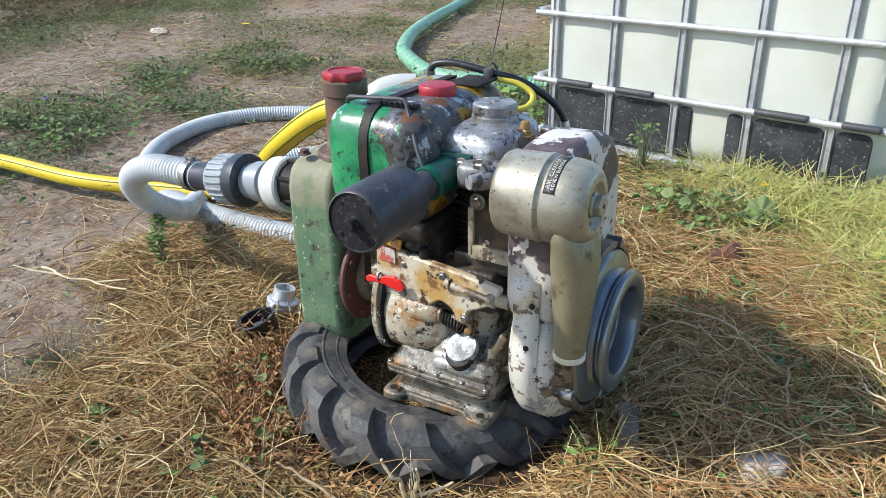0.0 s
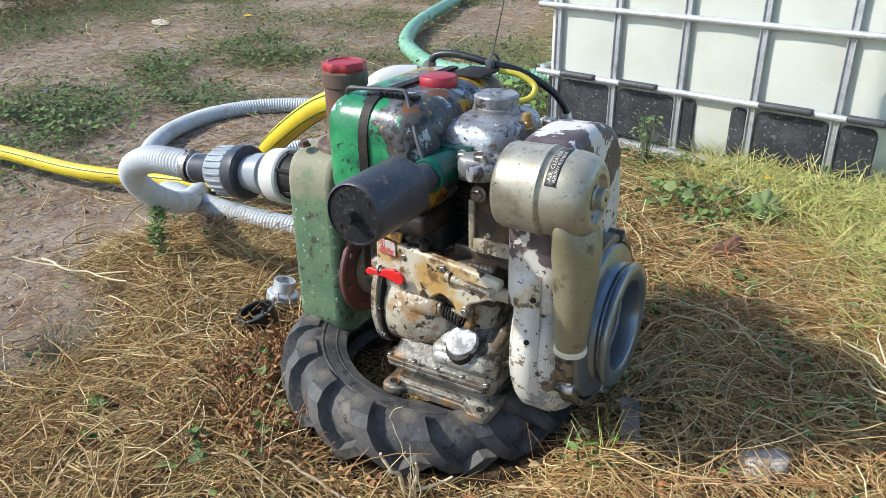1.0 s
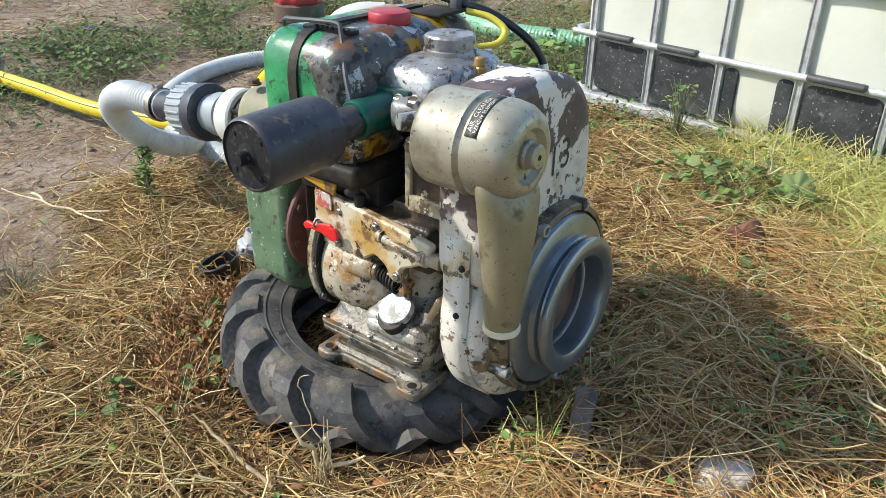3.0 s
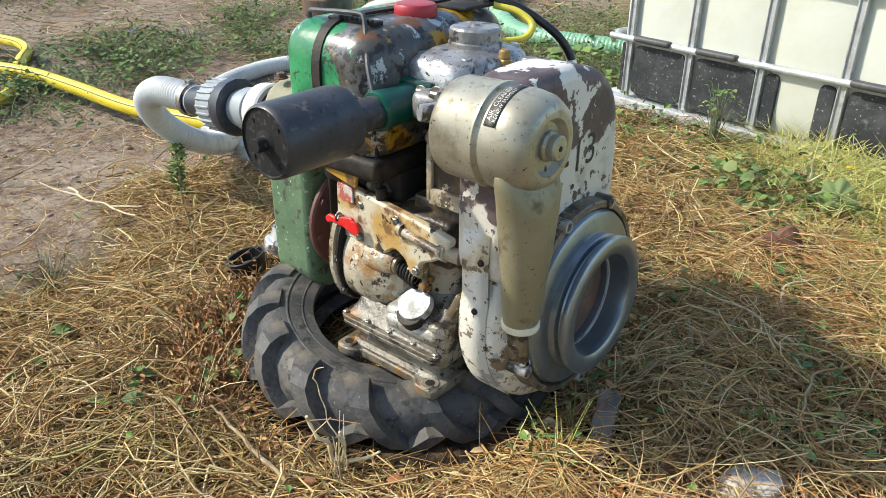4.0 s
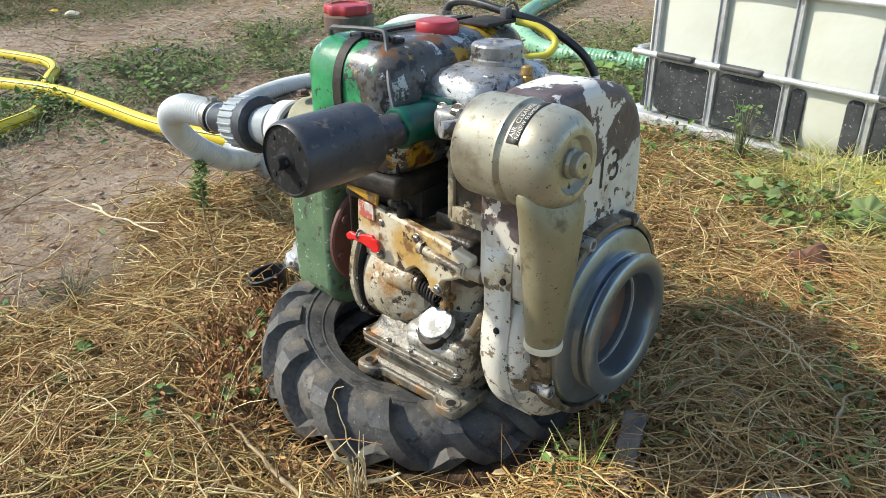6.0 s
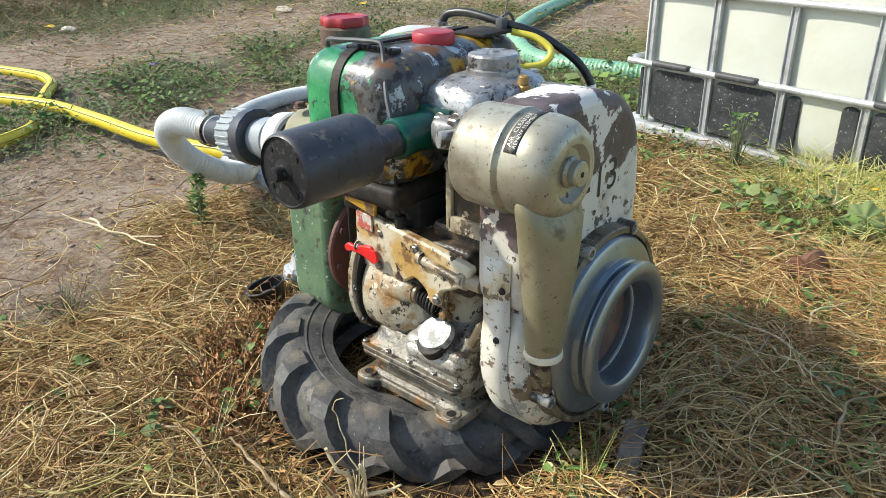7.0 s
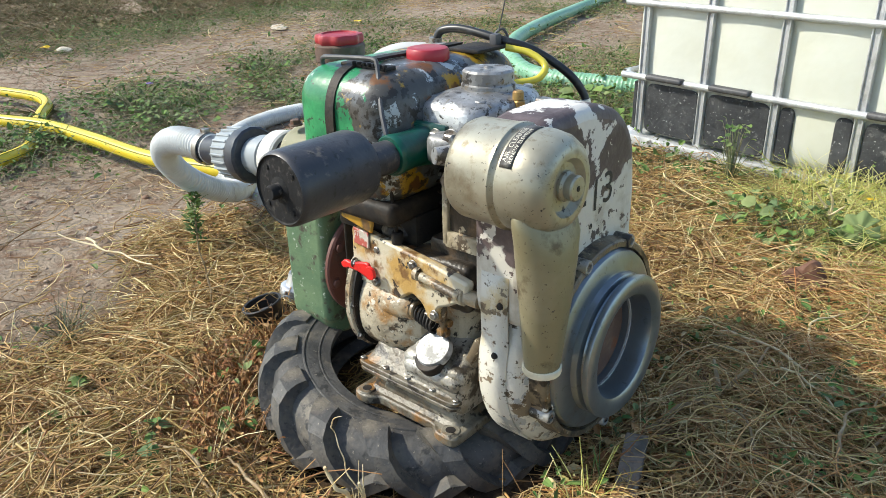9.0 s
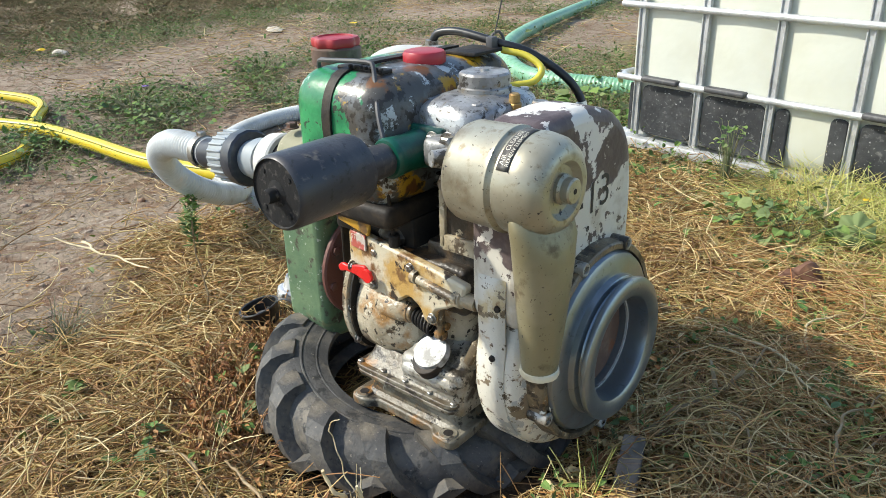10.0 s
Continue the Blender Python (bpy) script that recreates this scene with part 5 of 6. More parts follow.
def leaf_mesh(name, pos, aim, size, width, mat, fold=0.25):
    """Leaves of six faces each, folded along the rib. pos, aim: (count, 3)."""
    n = len(pos)
    d = aim / (np.linalg.norm(aim, axis=1, keepdims=True) + 1e-9)
    s = np.cross(d, rng.normal(0, 0.35, (n, 3)) + np.array([0, 0, 1.0]))
    s /= np.linalg.norm(s, axis=1, keepdims=True) + 1e-9
    u = np.cross(s, d)
    L, W = size[:, None], (size * width)[:, None]
    rows = [pos, pos + d * L * 0.3 - u * L * 0.02, pos + d * L * 0.7 - u * L * 0.08, pos + d * L - u * L * 0.22]
    le = [pos + d * L * 0.25 + s * W * 0.5 + u * W * fold, pos + d * L * 0.72 + s * W * 0.42 + u * W * fold * 0.6 - u * L * 0.08]
    ri = [pos + d * L * 0.25 - s * W * 0.5 + u * W * fold, pos + d * L * 0.72 - s * W * 0.42 + u * W * fold * 0.6 - u * L * 0.08]
    v = np.stack(rows + le + ri, axis=1).reshape(-1, 3)
    o = (np.arange(n) * 8)[:, None]
    f = np.concatenate([o + np.array([[0, 1, 4, 4]]), o + np.array([[1, 2, 5, 4]]), o + np.array([[2, 3, 5, 5]]), o + np.array([[1, 0, 6, 6]]), o + np.array([[2, 1, 6, 7]]), o + np.array([[3, 2, 7, 7]])])
    me = bpy.data.meshes.new(name)
    q = [tuple(dict.fromkeys(r)) for r in f.tolist()]
    me.from_pydata(v.tolist(), [], q)
    me.materials.append(mat)
    return me


# warm brown hay, its colours raised to brighten the engine's shadow on the ground
STRAW_LIFTED = material("hay_stalk", (0.4, 0.3, 0.14), 0.6, island=[(0.58, 0.34, 0.13), (0.42, 0.19, 0.06), (0.70, 0.50, 0.23), (0.46, 0.36, 0.11), (0.34, 0.13, 0.04), (0.80, 0.63, 0.34), (0.52, 0.27, 0.09)])
CRUMB = material("leaf_crumb", (0.3, 0.2, 0.1), 0.7, island=[(0.40, 0.23, 0.09), (0.28, 0.26, 0.08), (0.50, 0.36, 0.17), (0.46, 0.17, 0.045), (0.24, 0.25, 0.08), (0.58, 0.44, 0.23)])


def stuff(name, me, label, category):
    return tagged(new(name, me), label, category, kind="stuff")


xy = scatter(62000, -1.9, 1.25, -0.75, 1.75, straw_share)
ln = rng.gamma(3.2, 0.030, len(xy)) + 0.02
stuff("straw_litter", stalk_mesh("straw_litter", lying(xy, np.minimum(ln, 0.28), rng.uniform(0.0, 0.030, len(xy)), 2.2, 5), rng.gamma(4.0, 0.00022, len(xy)) + 0.0003, STRAW), "dry tan straw and hay litter covering the ground", "straw")
xy = scatter(4600, -1.3, 1.2, -0.7, 1.5, straw_share)
ln = rng.uniform(0.12, 0.34, len(xy))
stuff("long_straw", stalk_mesh("long_straw", lying(xy, ln, rng.uniform(0.018, 0.045, len(xy)), 1.8, 8), rng.gamma(4.0, 0.00022, len(xy)) + 0.0005, STRAW), "longer bent dry stalks on top of the litter", "straw")
xy = scatter(16000, -1.6, 3.4, -2.6, 1.62, lambda x, y: 0.0 if -1.9 < x < 1.2 and -0.72 < y < 1.7 else straw_share(x, y) * min(max(1.0 - (max(x - 1.2, 0.0) + max(-0.7 - y, 0.0)) / 2.2, 0.0), 1.0) ** 1.5)
stuff("outer_straw", stalk_mesh("outer_straw", lying(xy, rng.uniform(0.05, 0.26, len(xy)), rng.uniform(0.0, 0.03, len(xy)), 2.0), rng.uniform(0.0008, 0.002, len(xy)), STRAW), "straw thinning out over the field", "straw")
xy = scatter(4200, 0.22, 1.15, -0.35, 0.95, lambda x, y: straw_share(x, y))
stuff("arched_straw", stalk_mesh("arched_straw", lying(xy, rng.uniform(0.06, 0.26, len(xy)), rng.uniform(0.02, 0.085, len(xy)), 1.6, 8), rng.uniform(0.0005, 0.0014, len(xy)), STRAW_LIFTED), "springy hay stalks lying over one another beside the engine", "straw")
xy = scatter(5200, 0.2, 1.15, -0.4, 1.0, lambda x, y: 0.0 if not free_spot(x, y) else 0.25 + max(0.0, patch(x, y, 5.0, 41.0)))
aim = np.stack([rng.normal(0, 1, len(xy)), rng.normal(0, 1, len(xy)), rng.normal(0.2, 0.5, len(xy))], axis=1)
stuff("leaf_crumbs", leaf_mesh("leaf_crumbs", np.column_stack([xy, heights(xy) + rng.uniform(0.01, 0.055, len(xy))]), aim, np.minimum(rng.gamma(3.0, 0.0034, len(xy)) + 0.003, 0.02), 0.5, CRUMB), "olive and brown crumbs of dry leaf in the hay", "plant litter")
xy = scatter(1500, 0.22, 1.1, -0.1, 1.0, lambda x, y: 0.0 if not free_spot(x, y) else max(0.0, 0.1 + 1.6 * patch(x, y, 7.0, 61.0)))
aim = np.stack([rng.normal(0, 1, len(xy)), rng.normal(0, 1, len(xy)), rng.uniform(0.0, 1.0, len(xy))], axis=1)
stuff("hay_weeds", leaf_mesh("hay_weeds", np.column_stack([xy, heights(xy) + rng.uniform(0.03, 0.085, len(xy))]), aim, rng.gamma(3.0, 0.0035, len(xy)) + 0.004, 0.45, LEAF), "fine green weed leaves coming up through the hay", "weeds")
xy = scatter(2600, -6.5, 0.9, 1.0, 6.5, lambda x, y: 0.0 if not free_spot(x, y) else 0.1 + 0.9 * max(0.0, patch(x, y, 1.3, 9.0)) * (1.0 if x > -3.6 else 0.4))
stuff("far_straw", stalk_mesh("far_straw", lying(xy, rng.uniform(0.08, 0.3, len(xy)), rng.uniform(0.0, 0.03, len(xy)), 0.8), rng.uniform(0.0013, 0.0028, len(xy)), STRAW), "scattered dry straw along the track", "straw")
xy = scatter(700, -0.29, 0.06, -0.12, 0.24, lambda x, y: 1.0 if math.hypot(x + 0.115, y - 0.06) < 0.15 else 0.0)
stuff("straw_in_tyre", stalk_mesh("straw_in_tyre", lying(xy, rng.uniform(0.04, 0.11, len(xy)), rng.uniform(0.0, 0.10, len(xy)), 2.0, 6), rng.uniform(0.0006, 0.0015, len(xy)), STRAW), "dry straw and twigs lying inside the tyre", "straw")

xy = scatter(10000, -5.5, -0.6, -0.9, 4.5, lambda x, y: 0.0 if x + 0.22 * y > -0.7 else 0.25 + 0.9 * max(0.0, patch(x, y, 3.0, 31.0)))
stuff("soil_litter", stalk_mesh("soil_litter", lying(xy, rng.uniform(0.012, 0.07, len(xy)), rng.uniform(0.0, 0.006, len(xy)), 1.2), rng.uniform(0.0007, 0.0018, len(xy)), LITTER), "bits of dry stem and root on the soil", "plant litter")


def upright(xy, length, lean, k=5, droop=0.8):
    n = len(xy)
    z = heights(xy)
    a = rng.uniform(0, 2 * math.pi, n)[:, None]
    t = np.linspace(0, 1, k)[None, :]
    le = (lean * rng.uniform(0.3, 1.6, n))[:, None]
    out = length[:, None] * (le * t + droop * le * t ** 2)
    up = length[:, None] * t * np.sqrt(np.maximum(0.05, 1 - (le * t) ** 2 * 0.7))
    return np.stack([xy[:, 0, None] + out * np.cos(a), xy[:, 1, None] + out * np.sin(a), z[:, None] + up], axis=2)


def yellow_share(x, y):
    if not free_spot(x, y):
        return 0.0
    e = x * 0.9 + y * 0.6 - 0.90 + 0.35 * patch(x, y, 3.0, 4.0)
    return min(max(e / 0.35, 0.0), 1.0)


xy = np.concatenate([scatter(21000, 0.0, 1.5, 0.2, 1.6, yellow_share), scatter(9000, 1.45, 3.4, -0.4, 1.6, lambda x, y: yellow_share(x, y) * max(0.0, 1 - (x - 1.4) / 2.0) * min(1.0, max(0.0, 1.0 + patch(x, y, 2.0, 43.0) * 1.4)))])
stuff("yellow_grass", stalk_mesh("yellow_grass", upright(xy, rng.uniform(0.04, 0.16, len(xy)), 1.0, 5), rng.uniform(0.0009, 0.0023, len(xy)), STRAW_GREEN, 0.4), "bright yellowing grass in the sun beside the tank", "grass")
xy = scatter(2600, -0.9, 1.2, -0.7, 1.6, lambda x, y: straw_share(x, y) * 0.6)
stuff("stubble", stalk_mesh("stubble", upright(xy, rng.uniform(0.03, 0.12, len(xy)), 0.5), rng.uniform(0.0007, 0.0015, len(xy)), STRAW), "thin upright dry stubble", "grass")


xy = scatter(9000, -1.3, 1.2, -0.7, 1.4, straw_share)
aim = np.stack([rng.normal(0, 1, len(xy)), rng.normal(0, 1, len(xy)), rng.normal(0, 0.5, len(xy))], axis=1)
stuff("chaff", leaf_mesh("chaff", np.column_stack([xy, heights(xy) + rng.uniform(0.004, 0.034, len(xy))]), aim, rng.gamma(3.0, 0.003, len(xy)) + 0.003, 0.55, RUSSET), "russet chaff and crumbled dry leaves in the straw", "plant litter")


def weed_share(x, y):
    if not free_spot(x, y):
        return 0.0
    strip = math.exp(-((x + 2.75 + 0.10 * (y - 1.0)) / 0.55) ** 2) * (1.0 if y < 3.2 else 0.4)
    strip = 0.75 * strip * min(max(0.30 + 1.9 * patch(x, y, 2.2, 11.0), 0.0), 1.0)
    tank = 0.6 * math.exp(-((y - 1.62 + 0.182 * (x + 0.552)) / 0.14) ** 2) * (1.0 if x > -0.75 else 0.0) * min(max(0.45 + 1.3 * patch(x, y, 4.0, 13.0), 0.0), 1.0)
    behind = 0.9 * math.exp(-((x + 1.15) / 0.45) ** 2 - ((y - 2.3) / 0.6) ** 2)
    far = 0.5 * max(0.0, patch(x, y, 0.9, 17.0) - 0.12) * (1.0 if y > 2.0 or x < -4.2 else 0.0)
    near = 0.10 * max(0.0, patch(x, y, 3.0, 19.0)) * (1.0 if x > -1.2 and y < 1.4 else 0.0)
    right = 0.22 * math.exp(-((x - 0.12) / 0.35) ** 2 - ((y - 1.25) / 0.22) ** 2)
    far += 0.4 * math.exp(-((x + 5.4) / 0.6) ** 2) * min(max(0.4 + patch(x, y, 1.5, 37.0), 0.0), 1.0)
    return min(1.0, strip + tank + behind + far + near + right)


xy = scatter(60000, -7.0, 1.2, -0.8, 6.5, weed_share)
z = heights(xy)
hgt = rng.gamma(2.0, 0.018, len(xy))
aim = np.stack([rng.normal(0, 1, len(xy)), rng.normal(0, 1, len(xy)), rng.uniform(-0.1, 1.0, len(xy))], axis=1)
stuff("weeds", leaf_mesh("weeds", np.column_stack([xy, z + hgt]), aim, rng.gamma(3.0, 0.0038, len(xy)) + 0.004, 0.55, LEAF), "low green weeds and clover in patches", "weeds")
WEED_STEM = material("weed_stem", (0.2, 0.2, 0.1), 0.65, island=[(0.08, 0.11, 0.05), (0.30, 0.24, 0.13), (0.14, 0.16, 0.07), (0.40, 0.32, 0.19), (0.20, 0.17, 0.09)])
xy = scatter(20000, -7.0, 1.2, -0.8, 6.5, weed_share)
stuff("weed_stems", stalk_mesh("weed_stems", upright(xy, rng.uniform(0.03, 0.12, len(xy)), 0.8), rng.uniform(0.0007, 0.0015, len(xy)), WEED_STEM), "thin green and dry weed stems", "weeds")



def scrub_share(x, y):
    e = -x - 5.0 - 0.30 * (y - 2.5) + 1.0 * patch(x, y, 0.7, 51.0)
    return min(max(e / 0.7, 0.0), 1.0) * min(max(0.25 + 1.8 * patch(x, y, 1.6, 53.0), 0.03), 1.0)


SCRUB = material("scrub", (0.1, 0.08, 0.05), 0.85, spec=0.2, island=[(0.11, 0.085, 0.05), (0.22, 0.155, 0.085), (0.09, 0.11, 0.045), (0.16, 0.115, 0.065), (0.34, 0.26, 0.16), (0.12, 0.15, 0.06)])
xy = scatter(26000, -11.0, -4.6, -0.5, 9.0, scrub_share)
stuff("scrub", stalk_mesh("scrub", upright(xy, rng.uniform(0.04, 0.20, len(xy)), 0.9), rng.uniform(0.0016, 0.0034, len(xy)), SCRUB), "brown and dark green dry scrub beyond the track", "scrub")
xy = scatter(16000, -11.0, -4.6, -0.5, 9.0, scrub_share)
aim = np.stack([rng.normal(0, 1, len(xy)), rng.normal(0, 1, len(xy)), rng.uniform(-0.1, 1.0, len(xy))], axis=1)
stuff("scrub_leaves", leaf_mesh("scrub_leaves", np.column_stack([xy, heights(xy) + rng.gamma(2.0, 0.025, len(xy))]), aim, rng.gamma(3.0, 0.008, len(xy)) + 0.01, 0.55, SCRUB), "small dark leaves of the scrub beyond the track", "scrub")

# ---- pebbles on the track ----
def make_pebbles(n):
    pts = scatter(n, -6.5, -0.5, -1.0, 6.0, lambda x, y: 0.0 if x + 0.22 * y > -0.75 else 0.3 + 0.5 * max(0.0, patch(x, y, 2.5, 23.0)))
    bmx = B()
    bmesh.ops.create_icosphere(bmx, subdivisions=1, radius=1.0)
    bmx.verts.ensure_lookup_table()
    bv = np.array([v.co[:] for v in bmx.verts])
    bf = np.array([[v.index for v in f.verts] for f in bmx.faces])
    bmx.free()
    r = rng.gamma(1.5, 0.0018, n) + 0.0012
    z = heights(pts)
    sc = r[:, None, None] * rng.uniform(0.6, 1.4, (n, 1, 3)) * np.array([1, 1, 0.5])
    v = bv[None] * sc * rng.uniform(0.8, 1.2, (n, len(bv), 1)) + np.column_stack([pts, z + r * 0.15])[:, None, :]
    f = (bf[None] + (np.arange(n) * len(bv))[:, None, None]).reshape(-1, 3)
    return quick_mesh("pebbles", v.reshape(-1, 3), f, PEBBLE, True)


PEBBLE = material("pebble", (0.3, 0.2, 0.14), 0.9, island=[(0.27, 0.165, 0.11), (0.36, 0.25, 0.18), (0.22, 0.125, 0.08), (0.46, 0.38, 0.30), (0.31, 0.20, 0.14)])
stuff("pebbles", make_pebbles(12000), "small reddish stones and crumbs of soil", "pebbles")


# ---- single plants ----
def make_weed(x, y, leaves, spread, height, size, label, mat=LEAF, name="weed", seed=1, width=0.95):
    """A plant with stems from one root and a leaf at the end of each."""
    r = np.random.default_rng(seed)
    root = empty(name, x, y, ground_z(x, y))
    lines, tips, aims = [], [], []
    for i in range(leaves):
        a = r.uniform(0, 2 * math.pi)
        d = spread * math.sqrt(r.uniform(0.05, 1))
        h = height * r.uniform(0.5, 1.0)
        t = np.linspace(0, 1, 5)[:, None]
        end = np.array([d * math.cos(a), d * math.sin(a), h])
        line = t * end + np.array([0, 0, 1.0]) * (0.35 * h * (t - t ** 2) * 2)
        lines.append(line)
        tips.append(line[-1])
        aims.append([math.cos(a) + r.normal(0, 0.3), math.sin(a) + r.normal(0, 0.3), r.uniform(-0.15, 0.35)])
    ob = new("stem", stalk_mesh("stem", np.array(lines), np.full(leaves, 0.0014), LEAF_DARK))
    ob.parent = root
    ob = new("foliage", leaf_mesh("foliage", np.array(tips), np.array(aims), size * r.uniform(0.6, 1.2, leaves), width, mat, 0.18))
    ob.parent = root
    return tagged(root, label, "weed", "weeds in the straw")


make_weed(0.19, 1.11, 44, 0.13, 0.11, 0.036, "spreading mallow weed with broad green leaves", seed=2)
make_weed(0.07, 1.15, 30, 0.11, 0.09, 0.030, "spreading mallow weed with broad green leaves", seed=3)
make_weed(-0.10, 1.42, 40, 0.05, 0.22, 0.017, "tall green weed climbing beside the tank cage", seed=4)
make_weed(-0.40, 1.45, 18, 0.10, 0.06, 0.035, "low green weed under the tank frame", seed=5)
make_weed(0.30, 1.42, 18, 0.12, 0.06, 0.04, "low green weed under the tank frame", seed=6)
make_weed(-0.85, 2.0, 24, 0.16, 0.14, 0.065, "leafy green weed behind the tank corner", seed=7)
for i, (x, y) in enumerate(((-2.55, 0.55), (-2.75, 0.95), (-2.45, 0.95), (-2.95, 1.45), (-3.05, 0.65), (-2.6, 0.25), (-2.35, 1.5), (-3.1, 2.0), (-2.85, 2.5))):
    make_weed(x, y, 110, 0.26, 0.09, 0.023, "clump of broad-leaved green weeds beside the hose", seed=20 + i)
for i, (x, y) in enumerate(((-0.50, -0.43), (-0.33, -0.36), (-0.62, -0.30), (-0.28, -0.22), (-0.45, -0.10), (0.36, 0.42), (0.50, 0.75))):
    make_weed(x, y, 9, 0.045, 0.05, 0.026, "small green seedling among the straw", seed=40 + i)


def make_stake_weed(x, y, h):
    """A thin stalk with feathery green tips."""
    r = np.random.default_rng(5)
    root = empty("feathery_weed", x, y, ground_z(x, y))
    b = B()
    tube(b, [(0, 0, 0), (0.006, -0.004, h * 0.4), (-0.004, 0.004, h * 0.75), (-0.012, 0.0, h)], lambda s, u: 0.0032 * (1 - 0.6 * u), 14, 6)
    part("stem", b, STALK_BROWN, root)
    n = 240
    t = r.uniform(0.25, 1.0, n)
    pos = np.column_stack([r.normal(0, 0.008, n) + 0.012 * np.sin(t * 9), r.normal(0, 0.008, n), t * h])
    a = r.uniform(0, 2 * math.pi, n)
    aim = np.column_stack([np.cos(a), np.sin(a), r.uniform(0.2, 0.9, n)])
    ob = new("foliage", leaf_mesh("foliage", pos, aim, r.uniform(0.012, 0.034, n), 0.24, LEAF, 0.1))
    ob.parent = root
    return tagged(root, "thin dark green feathery weed on the soil edge", "weed", "weeds in the straw")


make_stake_weed(-1.045, 0.19, 0.185)


def make_tuft(x, y, n, length, lean, mat, name, label, seed, r0=0.0013):
    r = np.random.default_rng(seed)
    root = empty(name, x, y, ground_z(x, y))
    a = r.uniform(0, 2 * math.pi, n)
    le = lean * r.uniform(0.2, 1.3, n)
    L = length * r.uniform(0.5, 1.1, n)
    t = np.linspace(0, 1, 6)[None, :]
    out = L[:, None] * (le[:, None] * t + 0.5 * le[:, None] * t ** 2)
    px = r.normal(0, 0.012, n)[:, None] + out * np.cos(a)[:, None]
    py = r.normal(0, 0.012, n)[:, None] + out * np.sin(a)[:, None]
    pz = L[:, None] * t * np.sqrt(np.maximum(0.08, 1 - (le[:, None] * t) ** 2 * 0.6))
    ob = new("blade", stalk_mesh("blade", np.stack([px, py, pz], axis=2), np.full(n, r0), mat, 0.4))
    ob.parent = root
    ob["kind"] = "stuff"
    return tagged(root, label, "grass tuft")


make_tuft(-0.875, -0.25, 60, 0.10, 0.7, LEAF_DARK, "grass_tuft", "small dark grey-green grass tuft", 3)
make_tuft(0.29, -0.05, 12, 0.13, 0.28, STRAW_GREEN, "dry_grass_tuft", "pale dry grass tuft before the tyre", 4, 0.0019)
make_tuft(0.27, 0.0, 5, 0.11, 0.25, LEAF, "green_grass_tuft", "thin green grass blades beside the tyre", 9, 0.002)
make_tuft(0.05, -0.275, 10, 0.10, 0.3, STRAW_PALE, "dry_grass_tuft", "pale dry grass tuft before the tyre", 6, 0.0017)


def make_tangle(x, y, n, reach, height, seed):
    """Thin curling twigs from many roots, with crumpled leaves along them."""
    r = np.random.default_rng(seed)
    root = empty("russet_weed", x, y, ground_z(x, y))
    k = 7
    step = r.normal(0, 1, (n, k, 3))
    head = r.normal(0, 1, (n, 1, 3))
    head[..., 2] = np.abs(head[..., 2]) * 0.8 + 0.3
    d = head + 0.75 * np.cumsum(step, axis=1) * 0.6
    d /= np.linalg.norm(d, axis=2, keepdims=True)
    L = reach * r.uniform(0.5, 1.2, (n, 1, 1)) / k
    line = np.cumsum(d * L, axis=1)
    line[..., :2] += r.normal(0, reach * 0.45, (n, 1, 2))
    line[..., 2] = np.clip(line[..., 2], 0.002, height)
    ob = new("twig", stalk_mesh("twig", line, r.uniform(0.0007, 0.0016, n), RUSSET))
    ob.parent = root
    ob["kind"] = "stuff"
    at = line[:, 2:, :].reshape(-1, 3)
    at = at[r.uniform(0, 1, len(at)) < 0.5]
    ob = new("foliage", leaf_mesh("foliage", at, r.normal(0, 1, at.shape), r.uniform(0.006, 0.016, len(at)), 0.5, RUSSET, 0.3))
    ob.parent = root
    return tagged(root, "tangled russet dried weed against the tyre", "weed", "russet weeds")


for k, (x, y) in enumerate(((-0.44, 0.0), (-0.435, -0.08), (-0.40, -0.16), (-0.345, -0.22), (-0.27, -0.275), (-0.47, -0.13))):
    make_tangle(x, y, 130, 0.085, 0.085 - 0.006 * k, 60 + k)


def make_stalk(pts, r, mat, label, forks=(), name="dry_stalk"):
    o = pts[0]
    root = empty(name, *o)
    inv = Matrix.Translation([-v for v in o])
    b = B()
    wob = [Vector(q) for q in curve(pts, 9)]
    for i, q in enumerate(wob[1:-1]):
        q += Vector((noise.noise(q * 30), noise.noise(q * 30 + Vector((5, 0, 0))), 0.6 * noise.noise(q * 30 + Vector((0, 7, 0))))) * 0.012
    tube(b, wob, lambda s, u: r * 0.85 * (1 - 0.5 * u) * (1 + 0.15 * math.sin(u * 40)), 36, 7)
    b.transform(inv)
    part("stem", b, mat, root)
    for f in forks:
        b = B()
        tube(b, f, lambda s, u: r * 0.7 * (1 - 0.5 * u), 10, 6)
        b.transform(inv)
        part("fork", b, mat, root)
    return tagged(root, label, "stalk", "dry stalks")


G = ground_z
make_stalk([(0.035, -0.24, 0.0), (0.02, -0.255, 0.05), (0.0, -0.27, 0.095)], 0.0052, STRAW_PALE, "pale split straw stalk standing before the tyre", [[(0.035, -0.24, 0.01), (0.055, -0.25, 0.06), (0.06, -0.262, 0.095)], [(0.035, -0.24, 0.01), (0.085, -0.235, 0.045), (0.11, -0.235, 0.07)]])
make_stalk([(0.06, -0.255, 0.02), (0.045, -0.262, 0.10), (0.02, -0.268, 0.17)], 0.0016, STRAW_PALE, "thin pale bent grass stalk over the tyre", [[(0.02, -0.268, 0.17), (0.03, -0.27, 0.19), (0.045, -0.268, 0.2)]])
